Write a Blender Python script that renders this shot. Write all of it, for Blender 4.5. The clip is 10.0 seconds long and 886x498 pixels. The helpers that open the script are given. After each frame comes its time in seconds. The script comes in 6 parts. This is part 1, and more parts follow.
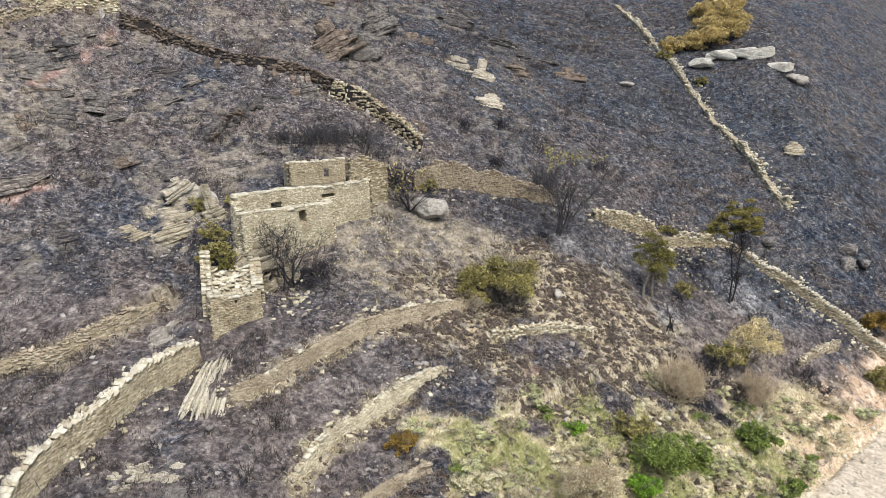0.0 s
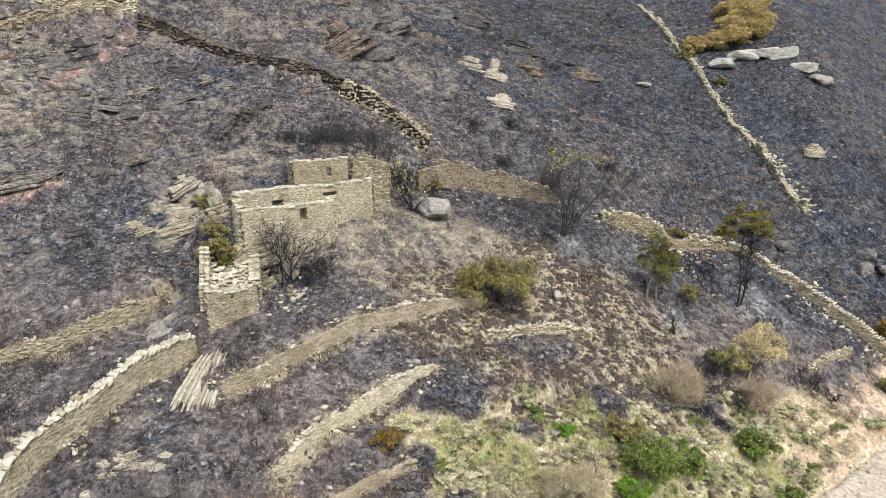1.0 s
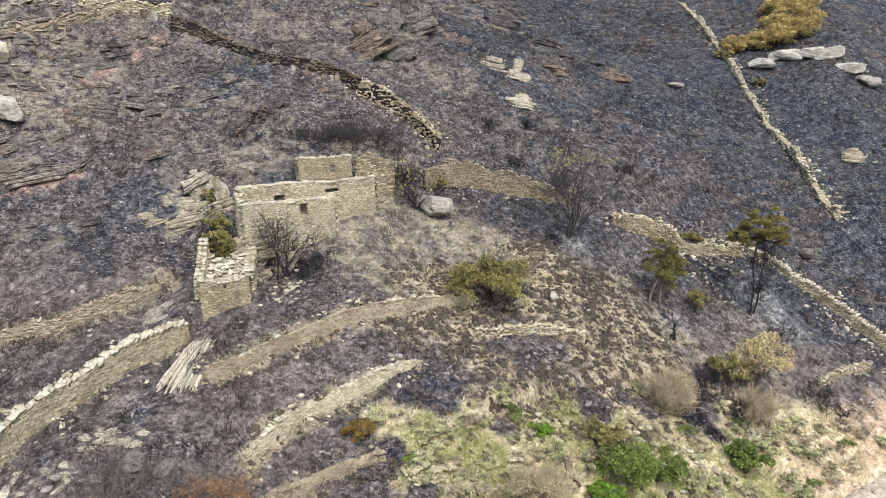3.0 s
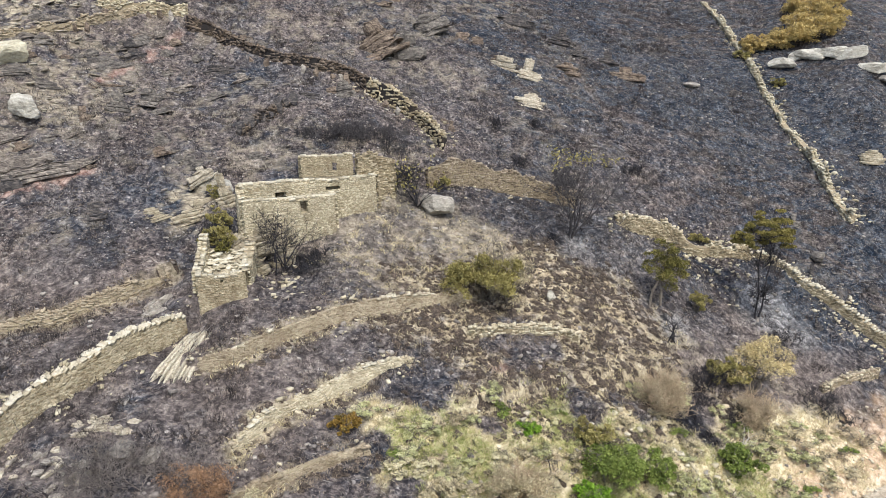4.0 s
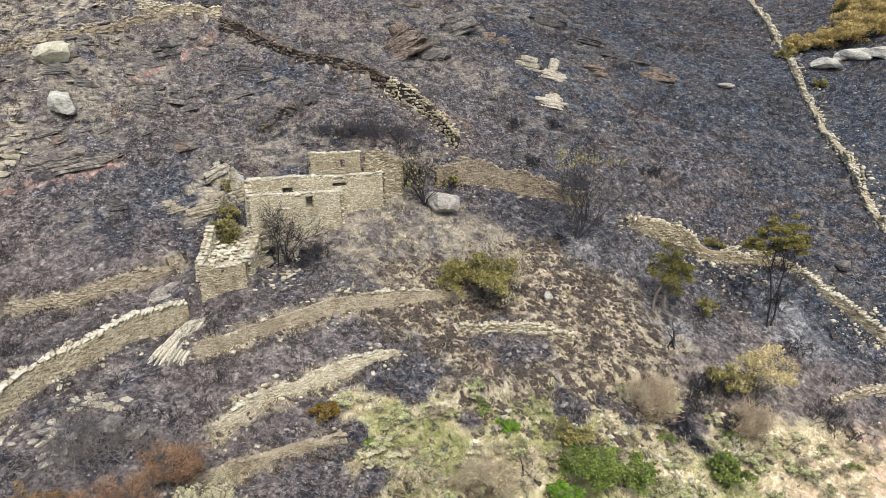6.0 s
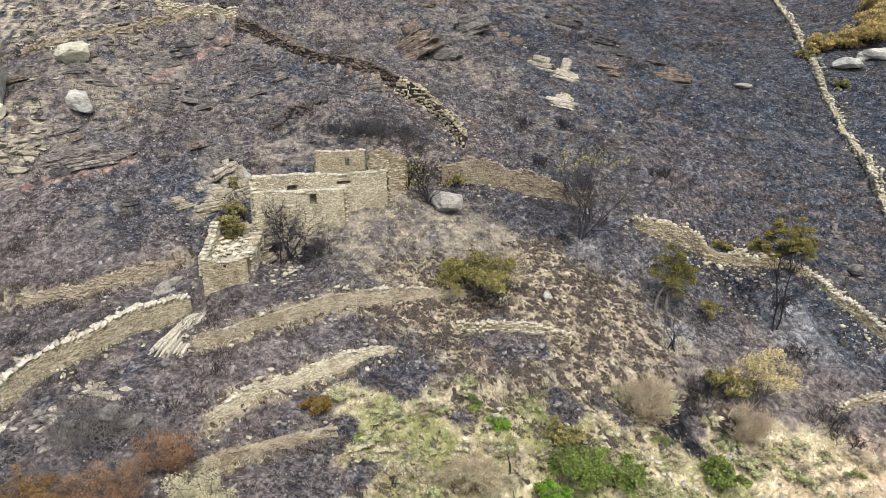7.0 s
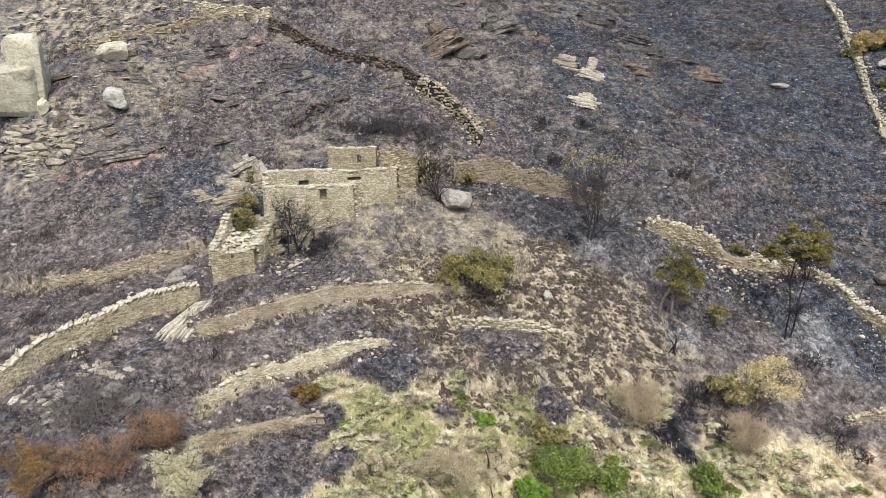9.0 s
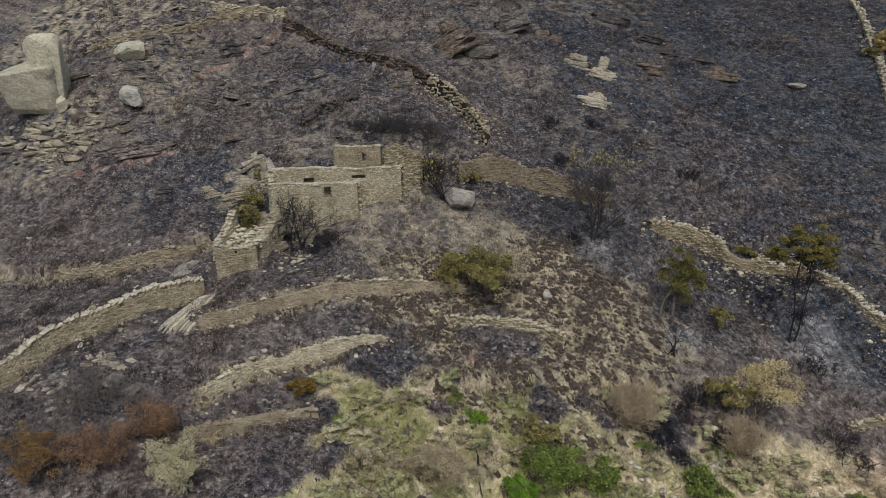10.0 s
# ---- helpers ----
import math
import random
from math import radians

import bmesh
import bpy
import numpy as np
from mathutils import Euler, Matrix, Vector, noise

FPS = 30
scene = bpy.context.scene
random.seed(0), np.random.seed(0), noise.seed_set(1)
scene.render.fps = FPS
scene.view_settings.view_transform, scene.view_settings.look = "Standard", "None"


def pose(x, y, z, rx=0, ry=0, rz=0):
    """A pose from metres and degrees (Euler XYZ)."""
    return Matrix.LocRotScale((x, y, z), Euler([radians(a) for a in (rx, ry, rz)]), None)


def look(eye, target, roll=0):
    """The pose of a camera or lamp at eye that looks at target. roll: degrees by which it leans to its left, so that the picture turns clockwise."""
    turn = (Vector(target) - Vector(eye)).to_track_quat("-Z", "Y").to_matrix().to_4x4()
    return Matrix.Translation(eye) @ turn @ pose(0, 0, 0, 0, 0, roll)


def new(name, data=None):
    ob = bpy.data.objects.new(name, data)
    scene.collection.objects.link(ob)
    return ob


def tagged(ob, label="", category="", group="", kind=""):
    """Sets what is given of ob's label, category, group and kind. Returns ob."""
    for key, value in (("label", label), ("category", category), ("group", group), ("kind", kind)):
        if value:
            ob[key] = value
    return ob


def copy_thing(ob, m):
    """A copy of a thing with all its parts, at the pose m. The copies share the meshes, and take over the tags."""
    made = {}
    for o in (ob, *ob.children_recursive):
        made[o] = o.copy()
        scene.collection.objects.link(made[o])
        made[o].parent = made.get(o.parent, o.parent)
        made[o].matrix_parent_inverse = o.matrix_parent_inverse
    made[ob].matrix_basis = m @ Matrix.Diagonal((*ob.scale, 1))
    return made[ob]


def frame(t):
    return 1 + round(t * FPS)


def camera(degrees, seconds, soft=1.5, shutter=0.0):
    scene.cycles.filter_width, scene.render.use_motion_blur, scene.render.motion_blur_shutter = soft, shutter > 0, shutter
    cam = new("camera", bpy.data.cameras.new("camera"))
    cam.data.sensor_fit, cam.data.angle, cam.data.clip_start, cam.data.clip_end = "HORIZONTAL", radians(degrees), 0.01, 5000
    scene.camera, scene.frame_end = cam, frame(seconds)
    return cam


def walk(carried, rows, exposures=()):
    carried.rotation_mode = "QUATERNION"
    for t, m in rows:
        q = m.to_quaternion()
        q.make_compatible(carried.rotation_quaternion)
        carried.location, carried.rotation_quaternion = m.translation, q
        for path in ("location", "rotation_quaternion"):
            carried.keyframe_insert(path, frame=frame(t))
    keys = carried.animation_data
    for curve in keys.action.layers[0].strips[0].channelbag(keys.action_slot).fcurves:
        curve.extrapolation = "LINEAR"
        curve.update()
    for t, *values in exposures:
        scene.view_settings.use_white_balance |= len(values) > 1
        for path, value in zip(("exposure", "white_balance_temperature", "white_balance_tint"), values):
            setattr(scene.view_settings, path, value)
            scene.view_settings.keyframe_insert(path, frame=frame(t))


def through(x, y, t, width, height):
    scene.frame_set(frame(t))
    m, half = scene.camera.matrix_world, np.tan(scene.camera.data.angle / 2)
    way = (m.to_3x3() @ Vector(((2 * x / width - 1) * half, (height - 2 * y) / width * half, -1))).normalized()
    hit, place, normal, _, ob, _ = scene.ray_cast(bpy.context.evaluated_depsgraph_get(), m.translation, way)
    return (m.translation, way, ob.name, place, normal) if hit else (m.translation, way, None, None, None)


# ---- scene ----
cam = camera(67.7, 10.0, soft=0.9)
METRES, EYE, TILT, LEAN, TURN = 24.0, 30.0, -16.55, 0.72, 0.0
ROWS = [
    (0.0, 0.0, 0.0, 0.0, 0.0, 0.0, -0.0),
    (0.5, 0.0501, -0.0048, -0.0008, 1.33, -0.02, -0.4),
    (1.0, 0.1018, -0.0098, -0.0005, 2.65, -0.05, -0.79),
    (1.5, 0.1538, -0.0137, -0.0006, 4.07, -0.08, -1.2),
    (2.0, 0.2064, -0.0169, -0.0002, 5.39, -0.15, -1.59),
    (2.5, 0.259, -0.0188, 0.0004, 6.61, -0.2, -1.95),
    (4.0, 0.4185, -0.0169, 0.0019, 10.41, -0.42, -3.07),
    (4.5, 0.4711, -0.0149, 0.0035, 11.71, -0.52, -3.44),
    (5.0, 0.5229, -0.012, 0.0056, 13.03, -0.62, -3.82),
    (5.5, 0.5736, -0.008, 0.0074, 14.35, -0.72, -4.19),
    (7.0, 0.7224, 0.0096, 0.0141, 18.22, -1.08, -5.24),
    (7.5, 0.7687, 0.018, 0.0166, 19.51, -1.22, -5.59),
    (8.0, 0.8149, 0.027, 0.0192, 20.85, -1.37, -5.95),
    (8.5, 0.8604, 0.037, 0.0224, 22.05, -1.53, -6.27),
    (9.0, 0.9049, 0.047, 0.026, 23.24, -1.69, -6.59),
    (9.5, 0.9479, 0.0577, 0.0303, 24.4, -1.87, -6.9),
    (10.0, 0.9903, 0.0688, 0.0344, 25.56, -2.05, -7.2),
]
# the clip fades at its end
EXPOSURE = 0.725
FADE = [(0.0, EXPOSURE), (9.3, EXPOSURE), (9.5, EXPOSURE - 0.16), (9.75, EXPOSURE - 0.5), (10.0, EXPOSURE - 1.05)]
walk(cam, [(t, pose(0, 0, EYE, TILT, LEAN, TURN) @ pose(METRES * x, METRES * y, METRES * z, 90 + pitch, roll, yaw)) for t, x, y, z, yaw, pitch, roll in ROWS], FADE)

# ---- bright, thinly clouded daylight ----
SUN_TURN, SUN_HEIGHT = 150.0, 58.0
world = bpy.data.worlds.new("sky")
scene.world = world
world.use_nodes = True
sky = world.node_tree.nodes.new("ShaderNodeTexSky")
sky.sky_type, sky.sun_disc = "NISHITA", False
sky.sun_elevation, sky.sun_rotation = radians(SUN_HEIGHT), radians(SUN_TURN)
sky.air_density, sky.dust_density, sky.ozone_density = 1.0, 3.0, 1.0
world.node_tree.links.new(sky.outputs[0], world.node_tree.nodes["Background"].inputs[0])
world.node_tree.nodes["Background"].inputs[1].default_value = 0.15
sun_data = bpy.data.lights.new("sun", "SUN")
sun_data.energy, sun_data.angle, sun_data.color = 2.2, radians(22), (1.0, 0.98, 0.915)
sun = new("sun", sun_data)
sun.matrix_world = look((0, 0, 0), (-math.sin(radians(SUN_TURN)) * math.cos(radians(SUN_HEIGHT)), -math.cos(radians(SUN_TURN)) * math.cos(radians(SUN_HEIGHT)), -math.sin(radians(SUN_HEIGHT))))
# ---- materials ----
class Shader:
    """A small helper to wire a procedural material."""

    def __init__(self, name):
        self.m = bpy.data.materials.new(name)
        self.m.use_nodes = True
        self.t = self.m.node_tree
        self.bsdf = self.t.nodes["Principled BSDF"]
        self.at = self.node("ShaderNodeNewGeometry").outputs["Position"]

    def node(self, kind):
        return self.t.nodes.new(kind)

    def put(self, value, socket):
        if isinstance(value, bpy.types.NodeSocket):
            self.t.links.new(value, socket)
        else:
            socket.default_value = value

    def noise(self, scale, detail=4.0, rough=0.6, at=None, stretch=None, distort=0.0):
        n = self.node("ShaderNodeTexNoise")
        v = at or self.at
        if stretch:
            s = self.node("ShaderNodeMapping")
            self.put(v, s.inputs[0])
            s.inputs["Rotation"].default_value = [radians(a) for a in stretch[3:]] if len(stretch) > 3 else (0, 0, 0)
            s.inputs["Scale"].default_value = stretch[:3]
            v = s.outputs[0]
        self.put(v, n.inputs["Vector"])
        n.inputs["Scale"].default_value, n.inputs["Detail"].default_value = scale, detail
        n.inputs["Roughness"].default_value, n.inputs["Distortion"].default_value = rough, distort
        return n.outputs[0]

    def cells(self, scale):
        n = self.node("ShaderNodeTexVoronoi")
        self.put(self.at, n.inputs["Vector"])
        n.inputs["Scale"].default_value = scale
        return n.outputs["Distance"], n.outputs["Color"]

    def ramp(self, value, *stops):
        n = self.node("ShaderNodeValToRGB")
        self.put(value, n.inputs[0])
        while len(n.color_ramp.elements) < len(stops):
            n.color_ramp.elements.new(0.5)
        for e, (p, c) in zip(n.color_ramp.elements, stops):
            e.position = p
            e.color = (*c, 1) if isinstance(c, tuple) else (c, c, c, 1)
        return n.outputs[0]

    def math(self, op, a, b=0.0):
        n = self.node("ShaderNodeMath")
        n.operation = op
        self.put(a, n.inputs[0])
        self.put(b, n.inputs[1])
        return n.outputs[0]

    def mix(self, fac, a, b, how="MIX"):
        n = self.node("ShaderNodeMix")
        n.data_type, n.blend_type = "RGBA", how
        self.put(fac, n.inputs[0])
        for v, k in ((a, 6), (b, 7)):
            self.put((*v, 1) if isinstance(v, tuple) else v, n.inputs[k])
        return n.outputs[2]

    def attribute(self, name):
        n = self.node("ShaderNodeAttribute")
        n.attribute_name = name
        return n.outputs["Fac"]

    def chance(self):
        """A random number for each stone or leaf, joined or single."""
        a = self.node("ShaderNodeObjectInfo").outputs["Random"]
        b = self.node("ShaderNodeNewGeometry").outputs["Random Per Island"]
        return self.math("FRACT", self.math("ADD", a, b))

    def done(self, colour, rough=0.9, height=None, strength=0.6, distance=0.05, spec=0.25):
        self.put(colour, self.bsdf.inputs["Base Color"])
        self.put(rough, self.bsdf.inputs["Roughness"])
        self.bsdf.inputs["Specular IOR Level"].default_value = spec
        if height is not None:
            b = self.node("ShaderNodeBump")
            b.inputs["Strength"].default_value, b.inputs["Distance"].default_value = strength, distance
            self.put(height, b.inputs["Height"])
            self.put(b.outputs[0], self.bsdf.inputs["Normal"])
        return self.m


def ground_material():
    s = Shader("burnt_ground")
    large, mid = s.noise(0.16, 4, 0.6), s.noise(0.9, 4, 0.6, distort=0.8)
    fine, speck = s.noise(3.6, 4, 0.66, distort=0.5), s.noise(13.0, 3, 0.72)
    clod = s.noise(1.9, 4, 0.64, distort=0.6)
    grain = s.math("ADD", s.math("ADD", s.math("MULTIPLY", mid, 0.27), s.math("MULTIPLY", clod, 0.29)), s.math("ADD", s.math("MULTIPLY", fine, 0.30), s.math("MULTIPLY", speck, 0.14)))
    grain = s.math("ADD", s.math("MULTIPLY", grain, 1.2), -0.115)
    burnt = s.ramp(grain, (0.436, (0.024, 0.024, 0.029)), (0.485, (0.062, 0.059, 0.066)), (0.535, (0.120, 0.112, 0.114)), (0.62, (0.33, 0.31, 0.295)))
    brown = s.ramp(grain, (0.436, (0.030, 0.026, 0.027)), (0.485, (0.090, 0.075, 0.073)), (0.535, (0.158, 0.133, 0.123)), (0.62, (0.34, 0.295, 0.255)))
    blue = s.ramp(grain, (0.42, (0.006, 0.011, 0.019)), (0.49, (0.024, 0.034, 0.050)), (0.545, (0.056, 0.070, 0.090)), (0.63, (0.21, 0.225, 0.24)))
    patch = s.noise(0.45, 5, 0.65, distort=0.7)
    c = s.mix(s.ramp(large, (0.40, 0.0), (0.56, 1.0)), burnt, brown)
    c = s.mix(s.ramp(patch, (0.55, 0.0), (0.64, 0.7)), c, blue)
    umber = s.ramp(grain, (0.432, (0.013, 0.011, 0.012)), (0.49, (0.048, 0.041, 0.040)), (0.545, (0.102, 0.087, 0.083)), (0.63, (0.24, 0.22, 0.21)))
    shade = s.noise(0.30, 6, 0.7, stretch=(0.8, 1.3, 1.8, 0, 0, 12), distort=1.2)
    dark = s.attribute("dark")
    c = s.mix(dark, c, s.mix(s.ramp(shade, (0.48, 0.0), (0.55, 1.0)), blue, umber))
    streak = s.ramp(s.noise(0.9, 6, 0.75, stretch=(1.0, 1.6, 2.6, 0, 0, 30), distort=1.6), (0.54, 0.0), (0.63, 0.8))
    bare = s.math("SUBTRACT", 1.0, s.math("MULTIPLY", dark, 0.7))
    c = s.mix(s.math("MULTIPLY", bare, s.math("MULTIPLY", streak, s.ramp(fine, (0.44, 0.0), (0.56, 1.0)))), c, (0.27, 0.225, 0.185))
    c = s.mix(s.attribute("blue"), c, blue)
    # winding roots and washed lines, pale and black
    for scale, stretch, width, paint, most in ((0.55, (1.0, 1.5, 2.2, 0, 0, 20), 0.016, (0.25, 0.215, 0.19), 0.75), (1.1, (1.0, 1.3, 1.8, 0, 0, -25), 0.022, (0.30, 0.27, 0.24), 0.6), (1.5, (1.0, 1.2, 1.6, 0, 0, 40), 0.03, (0.014, 0.013, 0.016), 0.85), (0.7, (1.0, 1.4, 2.0, 0, 0, 5), 0.02, (0.018, 0.017, 0.02), 0.8)):
        line = s.math("ABSOLUTE", s.math("SUBTRACT", s.noise(scale, 5, 0.62, stretch=stretch, distort=0.9), 0.5))
        line = s.math("MULTIPLY", s.ramp(line, (0.0, 1.0), (width, 0.0)), s.ramp(s.noise(scale * 1.9, 2, 0.5, stretch=(1, 1, 1, 0, 0, 70)), (0.47, 0.0), (0.58, most)))
        c = s.mix(line, c, paint)
    d, pick = s.cells(2.1)
    pit = s.math("MULTIPLY", s.ramp(s.math("ADD", d, s.math("MULTIPLY", fine, 0.5)), (0.40, 0.92), (0.56, 0.0)), s.ramp(pick, (0.50, 0.0), (0.54, 1.0)))
    c = s.mix(pit, c, (0.018, 0.017, 0.020))
    for scale, keep in ((1.8, 0.80), (3.0, 0.70), (7.5, 0.80)):
        d, pick = s.cells(scale)
        stone = s.math("MULTIPLY", s.ramp(d, (0.16, 1.0), (0.24, 0.0)), s.ramp(pick, (keep, 0.0), (keep + 0.03, 1.0)))
        stone = s.math("MULTIPLY", stone, s.math("SUBTRACT", 1.0, s.math("MULTIPLY", dark, 0.45)))
        c = s.mix(stone, c, s.mix(speck, (0.20, 0.185, 0.175), (0.46, 0.43, 0.40)))
    tan = s.ramp(grain, (0.40, (0.30, 0.25, 0.16)), (0.475, (0.53, 0.46, 0.31)), (0.54, (0.66, 0.59, 0.41)), (0.63, (0.78, 0.71, 0.54)))
    green = s.ramp(grain, (0.40, (0.10, 0.115, 0.04)), (0.48, (0.31, 0.335, 0.12)), (0.55, (0.50, 0.50, 0.24)), (0.63, (0.64, 0.60, 0.41)))
    soil = s.ramp(grain, (0.40, (0.31, 0.215, 0.135)), (0.49, (0.50, 0.37, 0.26)), (0.6, (0.70, 0.58, 0.45)))
    dun = s.ramp(grain, (0.40, (0.045, 0.037, 0.035)), (0.485, (0.125, 0.105, 0.097)), (0.54, (0.20, 0.17, 0.15)), (0.63, (0.38, 0.33, 0.285)))
    ash = s.ramp(grain, (0.40, (0.07, 0.07, 0.075)), (0.49, (0.2, 0.2, 0.2)), (0.6, (0.46, 0.45, 0.44)))
    rock = s.ramp(s.noise(2.2, 7, 0.78, stretch=(0.6, 1.0, 3.2)), (0.38, (0.12, 0.10, 0.08)), (0.5, (0.34, 0.295, 0.215)), (0.62, (0.58, 0.52, 0.39)))
    red = s.ramp(grain, (0.40, (0.17, 0.09, 0.07)), (0.49, (0.34, 0.225, 0.185)), (0.6, (0.50, 0.375, 0.32)))
    road = s.ramp(grain, (0.40, (0.34, 0.285, 0.215)), (0.49, (0.50, 0.43, 0.33)), (0.6, (0.64, 0.57, 0.46)))
    for name, paint in (("dun", dun), ("trail", dun), ("ash", ash), ("rock", rock), ("tan", tan), ("green", green), ("soil", soil), ("red", red), ("road", road)):
        c = s.mix(s.attribute(name), c, paint)
    # pale bare ground between burnt tussocks
    tuft = s.attribute("tuft")
    c = s.mix(s.math("MULTIPLY", tuft, s.ramp(s.noise(0.8, 4, 0.6), (0.41, 0.22), (0.57, 0.92))), c, s.ramp(grain, (0.42, (0.09, 0.07, 0.05)), (0.48, (0.26, 0.21, 0.14)), (0.54, (0.43, 0.365, 0.25)), (0.63, (0.62, 0.55, 0.40))))
    c = s.mix(s.attribute("pit"), c, s.ramp(grain, (0.42, (0.004, 0.004, 0.006)), (0.54, (0.02, 0.021, 0.026)), (0.63, (0.10, 0.10, 0.11))))
    return s.done(c, 0.95, s.math("ADD", grain, s.math("MULTIPLY", fine, 0.5)), 1.0, 0.22, 0.12)


def stone_material(name, dark, middle, light, soot=0.0):
    s = Shader(name)
    r = s.chance()
    c = s.ramp(r, (0.0, dark), (0.4, middle), (1.0, light))
    grain = s.noise(14.0, 5, 0.7)
    c = s.mix(0.75, c, s.ramp(grain, (0.3, 0.5), (0.62, 1.0)), "MULTIPLY")
    stain = s.ramp(s.noise(0.7, 5, 0.65), (0.5 - soot * 0.25, 0.0), (0.72 - soot * 0.25, 0.8))
    c = s.mix(stain, c, s.mix(0.6, c, (0.12, 0.085, 0.05), "MIX"))
    return s.done(c, 0.92, grain, 0.8, 0.03)


def rock_material(name, dark, middle, light, scale=1.0):
    s = Shader(name)
    band = s.noise(1.6 * scale, 7, 0.68, stretch=(0.9, 1.0, 2.4, 14, -10, 0), distort=1.1)
    c = s.ramp(band, (0.34, dark), (0.48, middle), (0.64, light))
    spot = s.noise(9.0 * scale, 5, 0.7)
    c = s.mix(0.7, c, s.ramp(spot, (0.3, 0.4), (0.62, 1.0)), "MULTIPLY")
    r = s.ramp(s.chance(), (0.0, 0.72), (1.0, 1.0))
    c = s.mix(1.0, c, r, "MULTIPLY")
    return s.done(c, 0.9, s.math("ADD", band, s.math("MULTIPLY", spot, 0.5)), 0.9, 0.10)


def leaf_material(name, a, b, c, through=0.25):
    s = Shader(name)
    col = s.mix(0.55, s.ramp(s.chance(), (0.0, a), (0.5, b), (1.0, c)), s.ramp(s.noise(1.7, 4, 0.65), (0.36, a), (0.5, b), (0.64, c)))
    big = s.ramp(s.noise(0.7, 3), (0.35, 0.78), (0.65, 1.1))
    col = s.mix(1.0, col, big, "MULTIPLY")
    s.done(col, 0.7, spec=0.2)
    t = s.node("ShaderNodeBsdfTranslucent")
    s.put(col, t.inputs[0])
    m = s.node("ShaderNodeMixShader")
    m.inputs[0].default_value = through
    s.put(s.bsdf.outputs[0], m.inputs[1])
    s.put(t.outputs[0], m.inputs[2])
    out = [n for n in s.t.nodes if n.type == "OUTPUT_MATERIAL"][0]
    s.put(m.outputs[0], out.inputs[0])
    return s.m


def bark_material(name, dark, light):
    s = Shader(name)
    g = s.noise(6.0, 5, 0.7, stretch=(1.0, 1.0, 0.35))
    return s.done(s.ramp(g, (0.35, dark), (0.65, light)), 0.95, g, 0.6, 0.03)


GROUND = ground_material()
STONE_PALE = stone_material("pale_schist", (0.37, 0.325, 0.22), (0.51, 0.455, 0.32), (0.65, 0.595, 0.45))
STONE_OCHRE = stone_material("ochre_schist", (0.27, 0.225, 0.145), (0.40, 0.34, 0.225), (0.56, 0.50, 0.36), 0.3)
# soot of the burnt stump; on the croft wall, shade put into the colour
STONE_SOOT_SHADE = stone_material("sooty_shaded_schist", (0.05, 0.042, 0.04), (0.12, 0.10, 0.085), (0.26, 0.21, 0.17), 0.5)
CORE_PALE = stone_material("joint_earth", (0.24, 0.20, 0.13), (0.30, 0.25, 0.165), (0.34, 0.285, 0.195))
CORE_HOUSE = stone_material("clay_joint", (0.31, 0.265, 0.175), (0.36, 0.31, 0.21), (0.40, 0.35, 0.245))
CORE_SOOT = stone_material("sooty_joint", (0.02, 0.018, 0.018), (0.03, 0.026, 0.025), (0.045, 0.04, 0.036))
COPING = stone_material("pale_coping", (0.36, 0.32, 0.225), (0.49, 0.445, 0.335), (0.62, 0.58, 0.465))
ROCK_PALE = rock_material("pale_rock", (0.18, 0.15, 0.105), (0.38, 0.33, 0.235), (0.55, 0.50, 0.38))
ROCK_GREY = rock_material("grey_rock", (0.06, 0.056, 0.056), (0.16, 0.145, 0.13), (0.34, 0.31, 0.27))
ROCK_BURNT = rock_material("burnt_rock", (0.03, 0.029, 0.032), (0.08, 0.075, 0.075), (0.2, 0.175, 0.155))
ROCK_WHITE = rock_material("white_rock", (0.34, 0.32, 0.265), (0.52, 0.50, 0.43), (0.68, 0.66, 0.58), 0.6)
CHAR = bark_material("charred_wood", (0.010, 0.010, 0.012), (0.05, 0.047, 0.052))
BARK = bark_material("grey_bark", (0.07, 0.06, 0.05), (0.2, 0.175, 0.145))
DEADWOOD = bark_material("bleached_wood", (0.25, 0.23, 0.2), (0.55, 0.52, 0.47))
STALK = leaf_material("charred_stalks", (0.012, 0.011, 0.013), (0.035, 0.03, 0.03), (0.10, 0.08, 0.07), 0.05)
LEAF_OLIVE = leaf_material("yellow_olive_leaves", (0.15, 0.135, 0.05), (0.28, 0.245, 0.085), (0.43, 0.38, 0.16))
LEAF_DARK = leaf_material("dark_olive_leaves", (0.06, 0.065, 0.02), (0.16, 0.15, 0.04), (0.30, 0.26, 0.09))
LEAF_PALE = leaf_material("pale_dry_leaves", (0.30, 0.25, 0.155), (0.48, 0.42, 0.27), (0.62, 0.56, 0.39))
LEAF_DRY = leaf_material("dry_brown_leaves", (0.29, 0.235, 0.15), (0.46, 0.38, 0.255), (0.60, 0.52, 0.37))
LEAF_RUST = leaf_material("scorched_rust_leaves", (0.17, 0.095, 0.055), (0.32, 0.19, 0.11), (0.48, 0.32, 0.20))
LEAF_GREEN = leaf_material("fresh_green_leaves", (0.08, 0.115, 0.022), (0.18, 0.235, 0.055), (0.32, 0.38, 0.11))
LEAF_MOSS = leaf_material("grey_green_leaves", (0.26, 0.27, 0.12), (0.47, 0.475, 0.24), (0.64, 0.63, 0.40))
GRASS_TAN = leaf_material("dry_grass", (0.40, 0.33, 0.18), (0.60, 0.52, 0.315), (0.76, 0.69, 0.48))
GRASS_GREEN = leaf_material("green_grass", (0.20, 0.225, 0.07), (0.37, 0.40, 0.145), (0.58, 0.58, 0.30))
